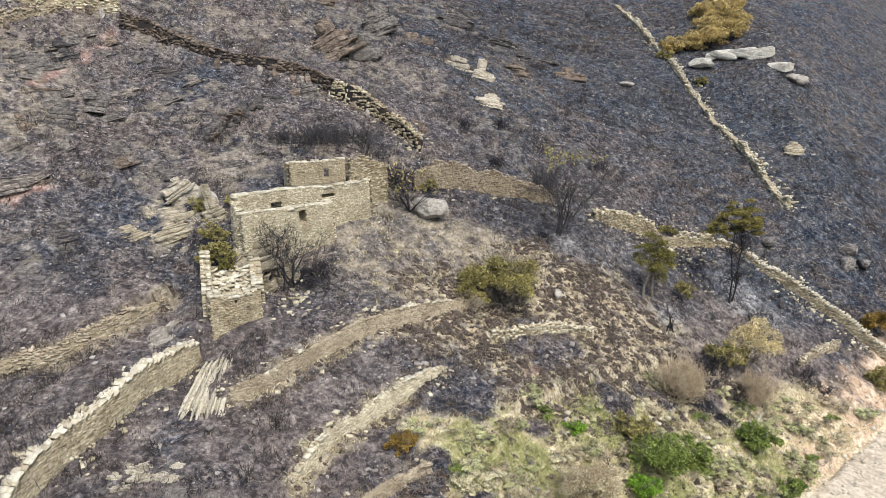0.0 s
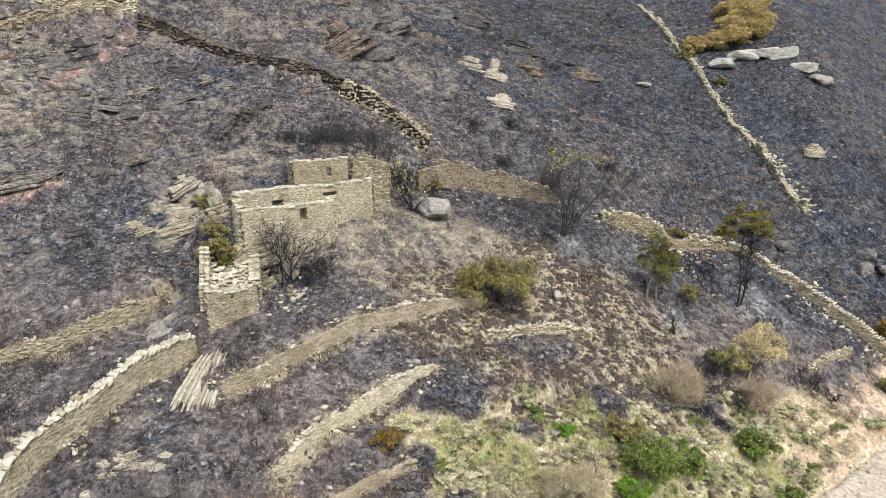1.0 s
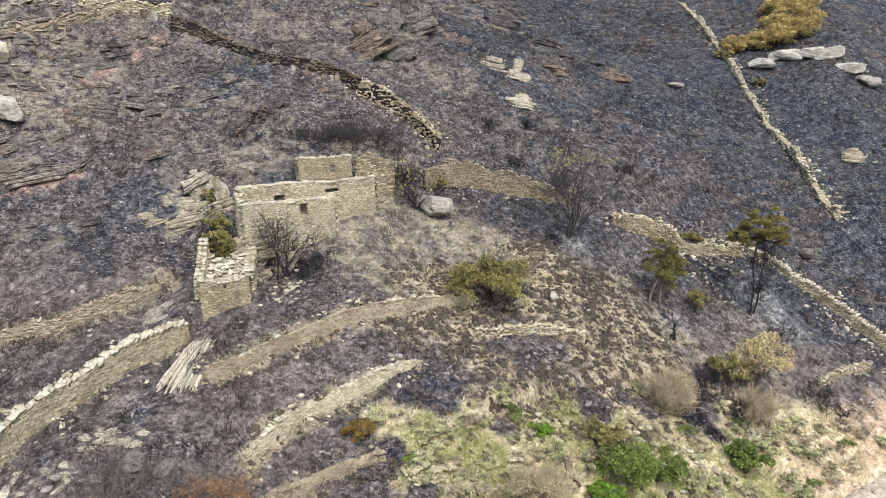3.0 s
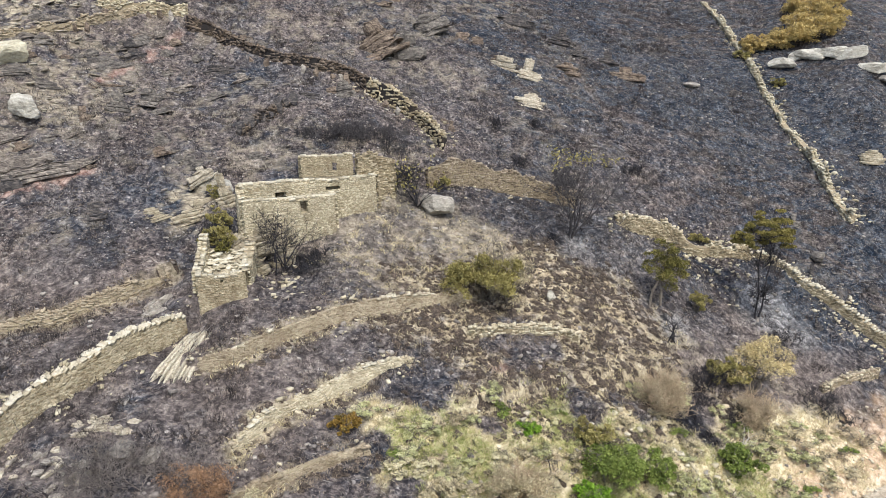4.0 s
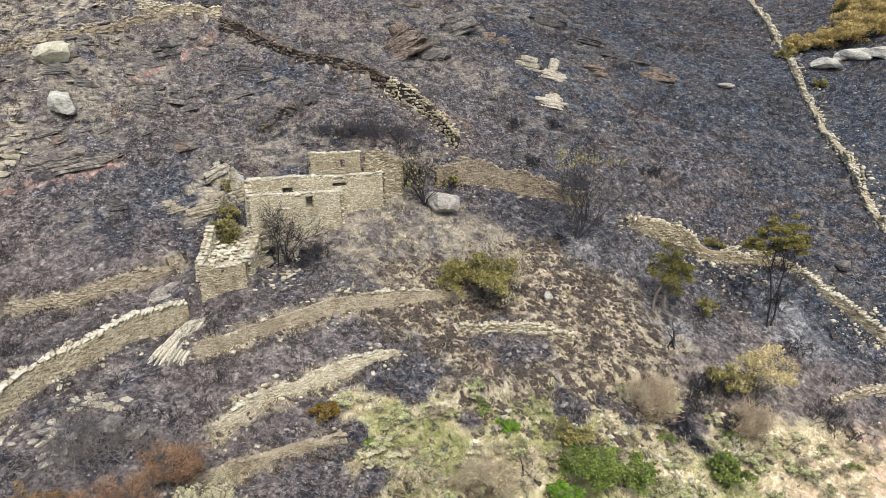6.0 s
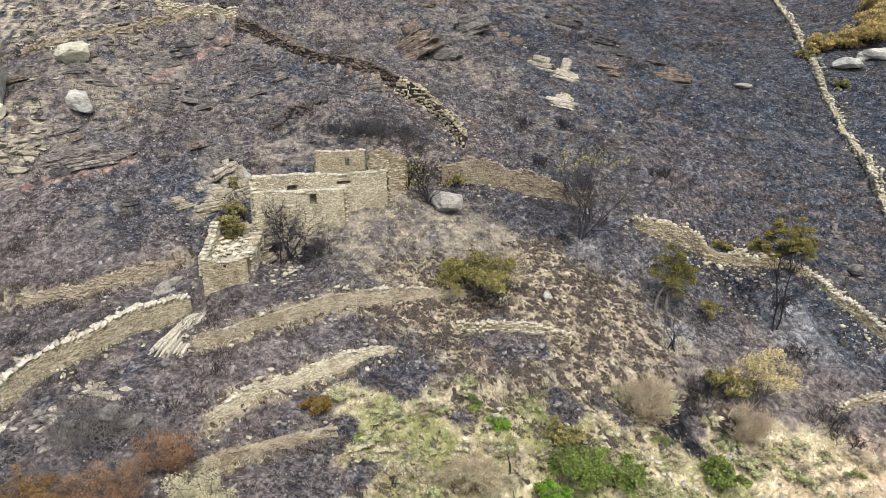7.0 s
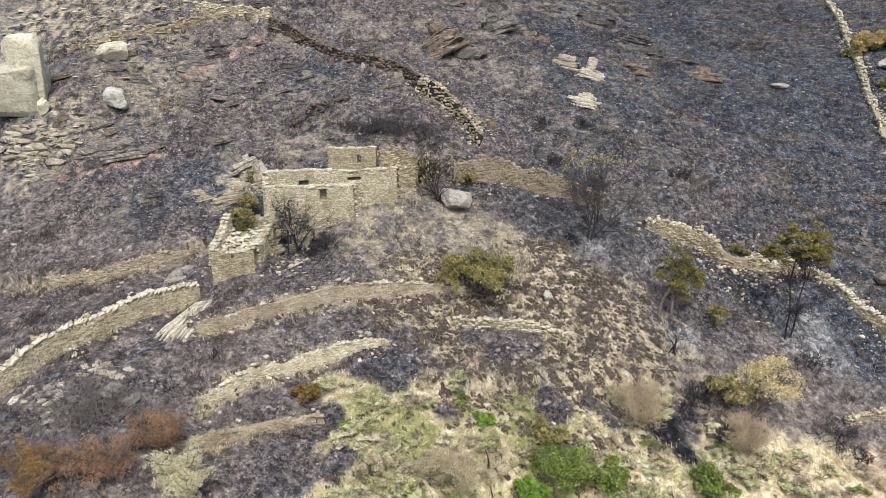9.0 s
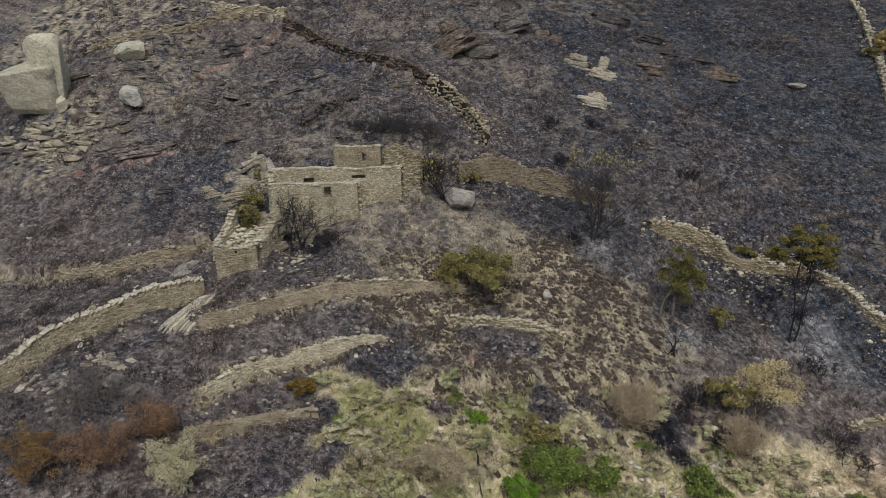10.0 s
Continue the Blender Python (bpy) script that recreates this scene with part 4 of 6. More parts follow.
    v = np.array([(-14.5, 45.3, z) for z in (15.8, 18.85)] + [(-9.0, 50.2, z) for z in (15.8, 18.8)] + [(-9.4, 50.6, z) for z in (15.8, 18.85)] + [(-14.9, 46.0, z) for z in (15.8, 18.95)])
    part("earth_floor", quick_mesh("earth_floor", v - o, [(0, 2, 3, 1), (2, 4, 5, 3), (4, 6, 7, 5), (6, 0, 1, 7), (1, 3, 5, 7)]), ROCK_PALE, house, "trodden pale earth floor")
    v = np.array([(-15.0, 46.4, 16.5), (-6.6, 53.0, 16.5), (-8.0, 52.7, 16.5), (-12.1, 51.4, 16.5)])
    w = v + np.array([(0, 0, 3.75), (0, 0, 3.68), (0, 0, 3.66), (0, 0, 3.62)])
    part("earth_floor", quick_mesh("earth_floor", np.concatenate([v, w]) - o, [(4, 5, 6, 7), (0, 1, 5, 4), (1, 2, 6, 5), (2, 3, 7, 6), (3, 0, 4, 7)]), ROCK_PALE, house, "rubble terrace floor")


STONE_DUN = stone_material("dun_schist", (0.25, 0.205, 0.145), (0.36, 0.30, 0.215), (0.47, 0.41, 0.30), 0.15)
STONE_BROWN = stone_material("brown_schist", (0.16, 0.125, 0.09), (0.27, 0.22, 0.16), (0.42, 0.36, 0.27), 0.3)
masonry()
ruined_hut()
ruined_house()


# ---- rocks ----
def turned(v, dip, tilt, turn):
    m = np.array(Euler((radians(dip), radians(tilt), radians(turn))).to_matrix())
    return v @ m.T


def outcrop(x, y, size, slabs, dip, tilt, turn, material, label, seed, name="rock_outcrop", category="rock", sink=0.35, z=None):
    """Bedded rock in one piece: broken beds of uneven depth, each stepping in or out over the one below, laid along the dip."""
    rng = np.random.default_rng(seed)
    lx, ly, lz = size
    n = 40
    ang = np.linspace(0, 2 * math.pi, n, endpoint=False)
    e = rng.uniform(1.35, 2.2)
    base = (np.abs(np.cos(ang)) ** e + np.abs(np.sin(ang)) ** e) ** (-1 / e)
    base = base * (0.78 + 0.44 * np.interp(ang, np.linspace(0, 2 * math.pi, 9), np.r_[(q := rng.uniform(0, 1, 8)), q[0]]))
    beds = np.exp(rng.normal(0, 0.75, slabs + 2))
    beds *= lz * 1.35 / beds.sum()
    rings, at = [], -0.35 * lz
    cx = cy = 0.0
    for k, h in enumerate(beds):
        share = k / (len(beds) - 1)
        f = (1.0 - 0.7 * share ** 1.5) * rng.uniform(0.86, 1.1)
        cx, cy = cx + rng.normal(0, 0.035) * lx, cy + rng.normal(0, 0.03) * ly + 0.04 * ly
        q = rng.normal(0, 0.17, 11)
        broken = base * (1 + np.interp(ang, np.linspace(0, 2 * math.pi, 12), np.r_[q, q[0]]) + rng.normal(0, 0.015, n))
        for zz, s in ((0.0, 0.80), (0.22, 0.99), (0.8, rng.uniform(0.95, 1.03)), (1.0, 0.92)):
            r = broken * f * s * (1 + rng.normal(0, 0.008, n))
            rings.append(np.stack([np.cos(ang) * r * lx / 2 + cx, np.sin(ang) * r * ly / 2 + cy, at + h * zz + rng.normal(0, 0.07, n) * h], 1))
        at += h
    rings.append(rings[-1] * (0.5, 0.5, 1.0) + np.array((cx * 0.5, cy * 0.5, 0.0)) + np.stack([np.zeros(n), np.zeros(n), rng.normal(0.04, 0.05, n) * lz / slabs], 1))
    v = np.concatenate(rings + [rings[-1].mean(0)[None]])
    for q in range(len(v)):
        v[q] += np.array(noise.noise_vector(Vector(v[q]) * 0.8 + Vector((seed, 0, 0)))) * 0.07 * min(lx, lz) + np.array(noise.noise_vector(Vector(v[q]) * 2.7)) * 0.03 * min(lx, lz)
    m = len(rings)
    faces = [(q * n + i, q * n + (i + 1) % n, (q + 1) * n + (i + 1) % n, (q + 1) * n + i) for q in range(m - 1) for i in range(n)]
    faces += [((m - 1) * n + i, (m - 1) * n + (i + 1) % n, m * n) for i in range(n)]
    me = bpy.data.meshes.new(name)
    me.from_pydata(turned(v, dip, tilt, turn).tolist(), [], faces)
    me.materials.append(material)
    ob = new(name, me)
    ob.location = (x, y, (ground_at(x, y) if z is None else z) - sink + 0.2 * lz)
    return tagged(ob, label, category)


def boulder(x, y, size, material, label, seed, turn=0, sink=0.3, z=None, lumps=1.0, block=1.0):
    bm = bmesh.new()
    bmesh.ops.create_icosphere(bm, subdivisions=4, radius=1.0)
    rng = np.random.default_rng(seed)
    cuts = [(Vector(rng.normal(0, 1, 3)).normalized(), rng.uniform(0.5, 0.85)) for _ in range(11)]
    o = Vector(rng.uniform(-50, 50, 3))
    for v in bm.verts:
        p = Vector([math.copysign(abs(q) ** block, q) for q in v.co])
        for n, d in cuts if block == 1.0 else cuts[:5]:
            over = p.dot(n) - d
            if over > 0:
                p -= n * over * 0.93
        p *= 1 + lumps * (0.14 * noise.fractal(p * 1.3 + o, 0.9, 2.1, 4) + 0.035 * noise.fractal(p * 5 + o, 0.8, 2.0, 3))
        v.co = Vector((p.x * size[0] / 2, p.y * size[1] / 2, p.z * size[2] / 2))
    me = bpy.data.meshes.new("boulder")
    bm.to_mesh(me)
    bm.free()
    me.materials.append(material)
    ob = new("boulder", me)
    g = ground_at(x, y) if z is None else z
    ob.matrix_world = pose(x, y, g + size[2] / 2 - sink, rng.uniform(-12, 12), rng.uniform(-12, 12), turn)
    return tagged(ob, label, "boulder")


def rib_mesh(rng, stations=12):
    """One long uneven leaf of rock along x, a ridge with a chipped upper edge."""
    u = np.linspace(-1, 1, stations)
    taper = np.clip((1 - np.abs(u)) * 3.2, 0.12, 1)
    bow = np.cumsum(rng.normal(0, 0.10, stations))
    top = taper * (1 + np.cumsum(rng.normal(0, 0.10, stations)) + rng.normal(0, 0.10, stations))
    rows = []
    for side, high in ((-1.0, -1.0), (-0.75, 0.55), (-0.1, 1.0), (0.7, 0.7), (1.0, -1.0)):
        z = np.where(high > 0, high * top, -1.0)
        rows.append(np.stack([u + rng.normal(0, 0.02, stations), side * (0.45 + 0.55 * taper) + bow + rng.normal(0, 0.12, stations), z], 1))
    v = np.stack(rows, 1).reshape(-1, 3)
    f = [(5 * i + j, 5 * i + j + 1, 5 * i + j + 6, 5 * i + j + 5) for i in range(stations - 1) for j in range(4)]
    return quick_mesh("slab", v, f)


def strata_fan(a, b, foot, head, count, high, material, label, seed):
    """Thin slabs of one tilted rock, side by side like the leaves of a fan, running from a up to b."""
    rng = np.random.default_rng(seed)
    a, b = np.array(a), np.array(b)
    root = empty("rock_fan", *a, ground_at(*a), label, "rock")
    o = np.array(root.location)
    d = (b - a) / np.linalg.norm(b - a)
    side = np.array((d[1], -d[0]))
    for k in range(count):
        f = (k + rng.normal(0, 0.16)) / (count - 1) - 0.5
        p, q = a + side * f * foot + d * rng.uniform(-0.3, 0.6), b + side * f * head - d * rng.uniform(-0.2, 1.1)
        up = high * rng.uniform(0.45, 1.15) * (1 - 0.8 * f * f)
        p3, q3 = np.array((*p, ground_at(*p) - 0.05)), np.array((*q, ground_at(*q) + 0.5 * up))
        ax = (q3 - p3) / 2
        across = np.array((*side, -0.25)) * (foot + head) / count * rng.uniform(0.45, 0.7)
        rise = np.cross(ax, across)
        rise *= up / np.linalg.norm(rise) * (1 if rise[2] > 0 else -1)
        c = (p3 + q3) / 2 - o
        me = rib_mesh(rng)
        me.materials.append(material)
        ob = new("slab", me)
        ob.parent = root
        ob.matrix_basis = Matrix([[ax[i], across[i], rise[i], c[i]] for i in range(3)] + [[0, 0, 0, 1]])


def rocks():
    boulder(-1.2, 54.8, (3.2, 2.6, 2.4), ROCK_BOULDER, "large pale grey boulder lying on scorched ground", 1, 20, 0.5)
    boulder(-42.0, 55.6, (4.2, 3.0, 2.5), ROCK_CREAM, "cream boulder resting on the upper slope", 2, 30)
    boulder(-37.3, 51.0, (2.6, 2.4, 2.9), ROCK_WHITE, "whitish boulder standing on the slope", 3, 10)
    boulder(-48.8, 47.6, (7.6, 4.5, 6.4), ROCK_CREAM, "huge cream rock standing out of the slope", 4, 25, 0.4, lumps=0.5, block=0.45)
    boulder(-46.0, 48.4, (4.0, 3.6, 7.6), ROCK_CREAM, "tall cream rock beside the huge one", 5, 40, 0.5, lumps=0.5, block=0.5)
    boulder(-44.0, 47.6, (1.2, 1.2, 2.2), ROCK_CREAM, "small cream rock leaning by the cliff", 6, 0, 0.3)
    for k, (x, y, w, d, h, n, tilt) in enumerate(((2.2, 81.2, 4.0, 2.4, 1.3, 3, 12), (4.8, 81.6, 3.6, 2.4, 1.9, 4, 15), (5.2, 76.0, 3.8, 2.0, 1.3, 3, 14))):
        outcrop(x, y, (w, d, h), n, -6, tilt, 12 + 6 * k, ROCK_JUT, "pale layered rock slabs jutting from burnt slope", 900 + k, sink=0.3)
    outcrop(-12.2, 75.5, (4.6, 3.0, 3.6), 9, -10, -28, 15, ROCK_BROWN, "steeply tilted brown rock slabs", 13)
    outcrop(-9.0, 77.6, (4.0, 2.8, 2.6), 5, -5, -6, 20, ROCK_GREY, "grey overhanging rock slabs", 14)
    outcrop(-8.0, 84.0, (4.6, 2.6, 2.2), 6, -8, -20, 15, ROCK_GREY, "grey tilted slabs high on the slope", 15)
    outcrop(8.0, 94.4, (4.4, 2.6, 1.9), 5, -8, 15, 10, ROCK_BURNT, "dark burnt rock slabs", 16)
    outcrop(10.8, 92.0, (3.0, 2.2, 1.6), 4, -8, 12, 30, ROCK_BURNT, "dark burnt rock slabs", 17)
    outcrop(1.5, 97.0, (6.0, 2.2, 1.4), 4, -8, 8, 10, ROCK_BURNT, "long dark rock ledge", 18)
    outcrop(14.5, 93.0, (3.0, 2.0, 1.4), 4, -8, 10, 10, ROCK_BURNT, "dark burnt rock slabs", 19)
    outcrop(9.2, 86.4, (3.4, 2.0, 1.2), 4, -6, 10, 10, ROCK_BROWN, "low brown rock ledge", 20)
    outcrop(16.5, 90.5, (4.6, 2.0, 1.3), 4, -6, 6, 10, ROCK_BROWN, "low brown rock ledge", 21)
    outcrop(-30.0, 58.6, (3.0, 2.4, 1.3), 4, -8, 8, 20, ROCK_GREY, "grey flat rock on the slope", 22)
    outcrop(-31.8, 56.2, (2.6, 2.0, 1.3), 3, -8, 10, 40, ROCK_GREY, "grey flat rock on the slope", 23)
    outcrop(-13.3, 66.6, (2.8, 1.8, 1.4), 4, -8, -8, 10, ROCK_GREY, "blue-grey rock slabs below a wall", 24)
    outcrop(-20.0, 50.2, (3.2, 2.0, 1.7), 4, -8, -26, 34, ROCK_JUT, "pale bedded outcrop beside the ruined house", 25)
    boulder(-17.6, 48.7, (1.7, 1.5, 2.1), ROCK_WHITE, "white pointed rock beside the house", 26, 0, 0.3)
    outcrop(-16.9, 47.6, (2.0, 2.0, 2.4), 4, -4, -14, 30, ROCK_PALE, "pale rock against the house end", 27)
    outcrop(-19.6, 46.9, (6.0, 1.6, 1.1), 8, -4, -12, 28, ROCK_PALE, "long pale ledge of bedded rock", 28)
    outcrop(-22.6, 45.6, (2.8, 1.2, 0.8), 6, -4, -10, 28, ROCK_PALE, "small pale ledge of bedded rock", 29)
    outcrop(-13.2, 44.9, (4.4, 2.8, 2.3), 4, -2, -6, 40, ROCK_PALE, "pale rock slabs under the house wall", 30, sink=0.3, z=15.9)
    outcrop(-11.6, 45.1, (2.8, 2.2, 1.6), 4, -4, -4, 40, ROCK_PALE, "pale rock ledge below the house", 31)
    outcrop(-14.2, 43.9, (2.4, 2.0, 2.0), 4, -4, -24, 30, ROCK_PALE, "pale rocks between hut and house", 32)
    outcrop(-12.9, 43.0, (2.2, 1.6, 1.8), 4, -4, -24, 35, ROCK_PALE, "pale rocks between hut and house", 39)
    outcrop(-15.6, 45.2, (1.8, 1.6, 1.6), 3, -4, -14, 35, ROCK_PALE, "pale rock at the house corner", 40)
    strata_fan((-13.7, 32.2), (-13.9, 36.8), 2.6, 1.7, 19, 0.34, ROCK_STRATA, "fan of steeply tilted pale strata below the hut", 90)
    strata_fan((-18.2, 36.6), (-17.0, 38.4), 0.9, 1.3, 7, 0.3, ROCK_GREY_PALE, "leaf-shaped grey tilted rock", 94)
    outcrop(-33.6, 46.3, (8.4, 2.0, 1.8), 7, -8, -10, 26, ROCK_SLATE, "long dark bedded outcrop over red soil", 36)
    rng = np.random.default_rng(46)
    for k in range(44):
        x, y = rng.uniform(-50, -37.5), 44.6 + rng.normal(0, 0.9)
        w = rng.uniform(0.7, 2.4)
        boulder(x, y, (w, w * rng.uniform(0.35, 0.6), rng.uniform(0.3, 0.7)), (ROCK_PALE, ROCK_JUT, ROCK_PALE, ROCK_SLATE)[k % 4], "pale broken slab of a broad rock outcrop", 1000 + k, rng.uniform(-5, 35), 0.12, lumps=0.9, block=0.65)
    for k, (x, y, w, m) in enumerate(((42.0, 103.2, 4.4, ROCK_WHITE), (44.4, 102.2, 4.2, ROCK_WHITE), (46.6, 101.0, 3.8, ROCK_WHITE), (49.0, 99.6, 4.6, ROCK_WHITE), (51.0, 98.4, 3.0, ROCK_GREY_PALE))):
        boulder(x, y, (w, 2.2, 1.6), m, "pale rock ledge below yellow scrub", 44 + k, -25 + 8 * k, 0.3, lumps=0.9, block=0.6)
    for k, (x, y, s, m) in enumerate(((38.2, 101.4, (4.0, 2.2, 1.8), ROCK_WHITE), (40.4, 103.6, (2.6, 1.8, 1.4), ROCK_WHITE))):
        boulder(x, y, s, m, "pale rounded rock on the black upper slope", 50 + k, 15 * k)
    boulder(25.2, 93.8, (2.6, 1.4, 0.8), ROCK_GREY_PALE, "flat grey stone on black ground", 58, 0, 0.15)
    for k, (x, y) in enumerate(((44.2, 69.4), (43.3, 67.6), (45.2, 67.9))):
        boulder(x, y, (2.3, 1.6, 1.4), ROCK_GREY, "mossy grey rock on black ground", 60 + k, 40 * k)
    outcrop(44.5, 84.0, (3.6, 2.2, 1.3), 4, -8, 6, 10, ROCK_PALE, "pale rocks on black ground", 64)
    outcrop(33.4, 72.2, (2.2, 1.8, 1.2), 3, -8, 6, 10, ROCK_GREY, "grey rock beside a tree", 65)
    boulder(34.6, 68.0, (1.6, 1.4, 1.3), ROCK_GREY, "grey rock behind a field wall", 66)
    boulder(9.0, 49.6, (0.9, 0.7, 1.0), ROCK_WHITE, "small white standing stone", 67)
    # upright slabs along the shade-dark wall and the black stump
    rng = np.random.default_rng(70)
    for k, (x, y) in enumerate(((-20.2, 57.3), (-19.9, 58.2), (-19.6, 59.0), (-19.2, 59.8), (-18.7, 60.5), (-18.2, 61.3), (-17.8, 62.2), (-17.2, 62.9))):
        boulder(x, y - 0.3, (rng.uniform(0.85, 1.3), 0.6, rng.uniform(1.3, 2.0)), ROCK_BURNT, "black upright slab of a burnt wall stump", 140 + k, rng.uniform(0, 50), 0.3, lumps=0.6)
    for k, (x, y) in enumerate(((-26.8, 69.4), (-24.5, 69.0), (-22.6, 68.8), (-18.4, 68.6), (-17.0, 68.6), (-15.2, 68.8), (-14.3, 68.8), (-13.6, 68.6), (-8.9, 66.9), (-7.6, 66.5), (-36.2, 69.2), (-35.2, 69.8), (-34.2, 70.2), (-40.9, 63.2), (-40.0, 63.9))):
        boulder(x, y, (0.75, 0.4, rng.uniform(1.1, 1.7)), ROCK_BROWN if k % 3 else ROCK_GREY_PALE, "upright slab set against the field wall", 71 + k, rng.uniform(-20, 40), 0.3, lumps=0.6)
    for k in range(16):
        f = rng.uniform(0, 1)
        x, y = -36.4 + 3.0 * f + rng.normal(0, 0.7) - 0.6, 58.4 + 10 * f + rng.normal(0, 0.6)
        w = rng.uniform(1.6, 3.8)
        outcrop(x, y, (w, w * 0.22, rng.uniform(0.4, 0.8)), 3, -14, rng.uniform(-12, -2), rng.uniform(55, 76), (ROCK_SLATE, ROCK_GREY, ROCK_BURNT, ROCK_SLATE)[k % 4],
                "long thin ledge of dark slate beside red soil", 800 + k, name="rock_ledge", sink=0.12)
    # flat stones strewn below the great wall
    boulder(-13.1, 26.7, (2.5, 1.6, 0.55), ROCK_GREY, "broad flat grey rock on burnt ground", 100, 20, 0.3, lumps=0.6)
    boulder(-11.6, 26.9, (1.6, 1.1, 0.5), ROCK_GREY_PALE, "flat pale-rimmed rock on burnt ground", 101, 70, 0.25, lumps=0.7)
    for k in range(16):
        x, y = -14.8 + rng.normal(0, 0.85), 27.9 + rng.normal(0, 0.35)
        outcrop(x, y, (rng.uniform(0.6, 1.4), rng.uniform(0.2, 0.45), rng.uniform(0.15, 0.3)), 2, rng.uniform(-25, 5), rng.uniform(-15, 15), rng.uniform(-10, 50), ROCK_JUT, "thin pale slab fallen below the terrace wall", 102 + k, name="stone_slab", category="stone", sink=0.08)
    for k in range(26):
        x, y = -15.6 + rng.normal(0, 1.4), 24.6 + rng.normal(0, 0.7)
        w = rng.uniform(0.35, 1.0)
        boulder(x, y, (w, w * rng.uniform(0.5, 0.9), rng.uniform(0.2, 0.4)), (ROCK_GREY_PALE, ROCK_GREY_PALE, ROCK_JUT)[k % 3], "flat pinkish-grey stone in a heap below the wall", 600 + k, rng.uniform(0, 180), 0.12)
    for k in range(48):
        x, y = rng.uniform(-46, -24), rng.uniform(47, 72)
        w = rng.uniform(0.8, 2.6)
        outcrop(x, y, (w, w * 0.4, rng.uniform(0.35, 0.7)), 5, -12, rng.uniform(-22, -8), rng.uniform(28, 46), (ROCK_SLATE, ROCK_GREY, ROCK_BROWN)[k % 3],
                "thin tilted ledge of bedded slate", 500 + k, name="rock_ledge", sink=0.12)
    for k, (x, y, w) in enumerate(((-16.4, 56.8, 2.4), (-17.6, 54.8, 2.6), (-13.6, 56.2, 1.8))):
        outcrop(x, y, (w, 1.0, 0.7), 5, -10, -12, 30, ROCK_GREY, "broken grey beds above the house", 170 + k, name="rock_ledge", sink=0.3)
    # ledges over the slope
    n = 0
    while n < 75:
        x, y = rng.uniform(-48, 42), rng.uniform(44, 112)
        if -22 < x < 30 and y < 62:
            continue
        if x > 8 and rng.uniform() < 0.6:
            continue
        left = x < -16 and y < 76
        m = (ROCK_GREY, ROCK_BURNT, ROCK_BROWN)[int(rng.integers(3))] if left else (ROCK_BURNT, ROCK_BURNT, ROCK_BROWN)[int(rng.integers(3))]
        w = rng.uniform(1.2, 4.2) if left else rng.uniform(0.9, 2.6)
        outcrop(x, y, (w, w * rng.uniform(0.35, 0.6), rng.uniform(0.6, 1.3)), int(rng.integers(3, 6)), rng.uniform(-12, -4), rng.uniform(-14, 8), rng.uniform(10, 35), m,
                "low ledge of thin-bedded rock on burnt ground", 200 + n, name="rock_ledge", sink=0.45)
        n += 1


ROCK_BOULDER = rock_material("weathered_grey_rock", (0.23, 0.21, 0.18), (0.38, 0.355, 0.305), (0.51, 0.48, 0.42), 1.4)
ROCK_JUT = rock_material("jutting_pale_rock", (0.20, 0.17, 0.125), (0.46, 0.41, 0.315), (0.64, 0.595, 0.49))
ROCK_STRATA = rock_material("pale_strata", (0.42, 0.375, 0.28), (0.60, 0.55, 0.425), (0.72, 0.67, 0.55), 1.6)
ROCK_SLATE = rock_material("bedded_slate", (0.06, 0.053, 0.05), (0.19, 0.165, 0.145), (0.46, 0.41, 0.345))
ROCK_CREAM = rock_material("cream_rock", (0.42, 0.385, 0.275), (0.58, 0.545, 0.405), (0.70, 0.66, 0.52), 0.5)
ROCK_GREY_PALE = rock_material("pale_grey_rock", (0.17, 0.15, 0.125), (0.32, 0.29, 0.25), (0.48, 0.45, 0.39))
ROCK_BROWN = rock_material("brown_rock", (0.06, 0.048, 0.04), (0.18, 0.14, 0.11), (0.36, 0.29, 0.22))
stone_wall("field_wall", line_wall(((-20.1, 57.0), (-19.5, 59.2), (-18.4, 61.0), (-17.7, 62.4)), (0.25, 0.5, 0.35, 0.1)), 0.5, STONE_SOOT_SHADE, CORE_SOOT,
           "short black burnt wall stump above the house", "field wall", single=60, course=0.14, length=0.3, seed=25, ragged=0.4, loose=1.0)
rocks()


# ---- plants ----
def tubes(segments, sides):
    """Tapered tubes between points: rows of two points and two radii."""
    s = np.array(segments, float)
    a, b, ra, rb = s[:, 0:3], s[:, 3:6], s[:, 6], s[:, 7]
    d = b - a
    d /= np.maximum(np.linalg.norm(d, axis=1), 1e-6)[:, None]
    helper = np.where(np.abs(d[:, 2:3]) < 0.9, np.array([[0, 0, 1.0]]), np.array([[1.0, 0, 0]]))
    u = np.cross(d, helper)
    u /= np.linalg.norm(u, axis=1)[:, None]
    w = np.cross(d, u)
    ang = np.linspace(0, 2 * math.pi, sides, endpoint=False)
    ring = np.cos(ang)[None, :, None] * u[:, None] + np.sin(ang)[None, :, None] * w[:, None]
    lo, hi = a[:, None] + ring * ra[:, None, None], b[:, None] + ring * rb[:, None, None]
    v = np.concatenate([lo, hi], 1).reshape(-1, 3)
    i = np.arange(sides)
    j = (i + 1) % sides
    f = np.stack([i, j, j + sides, i + sides], 1)
    return v, (f[None] + 2 * sides * np.arange(len(s))[:, None, None]).reshape(-1, 4)


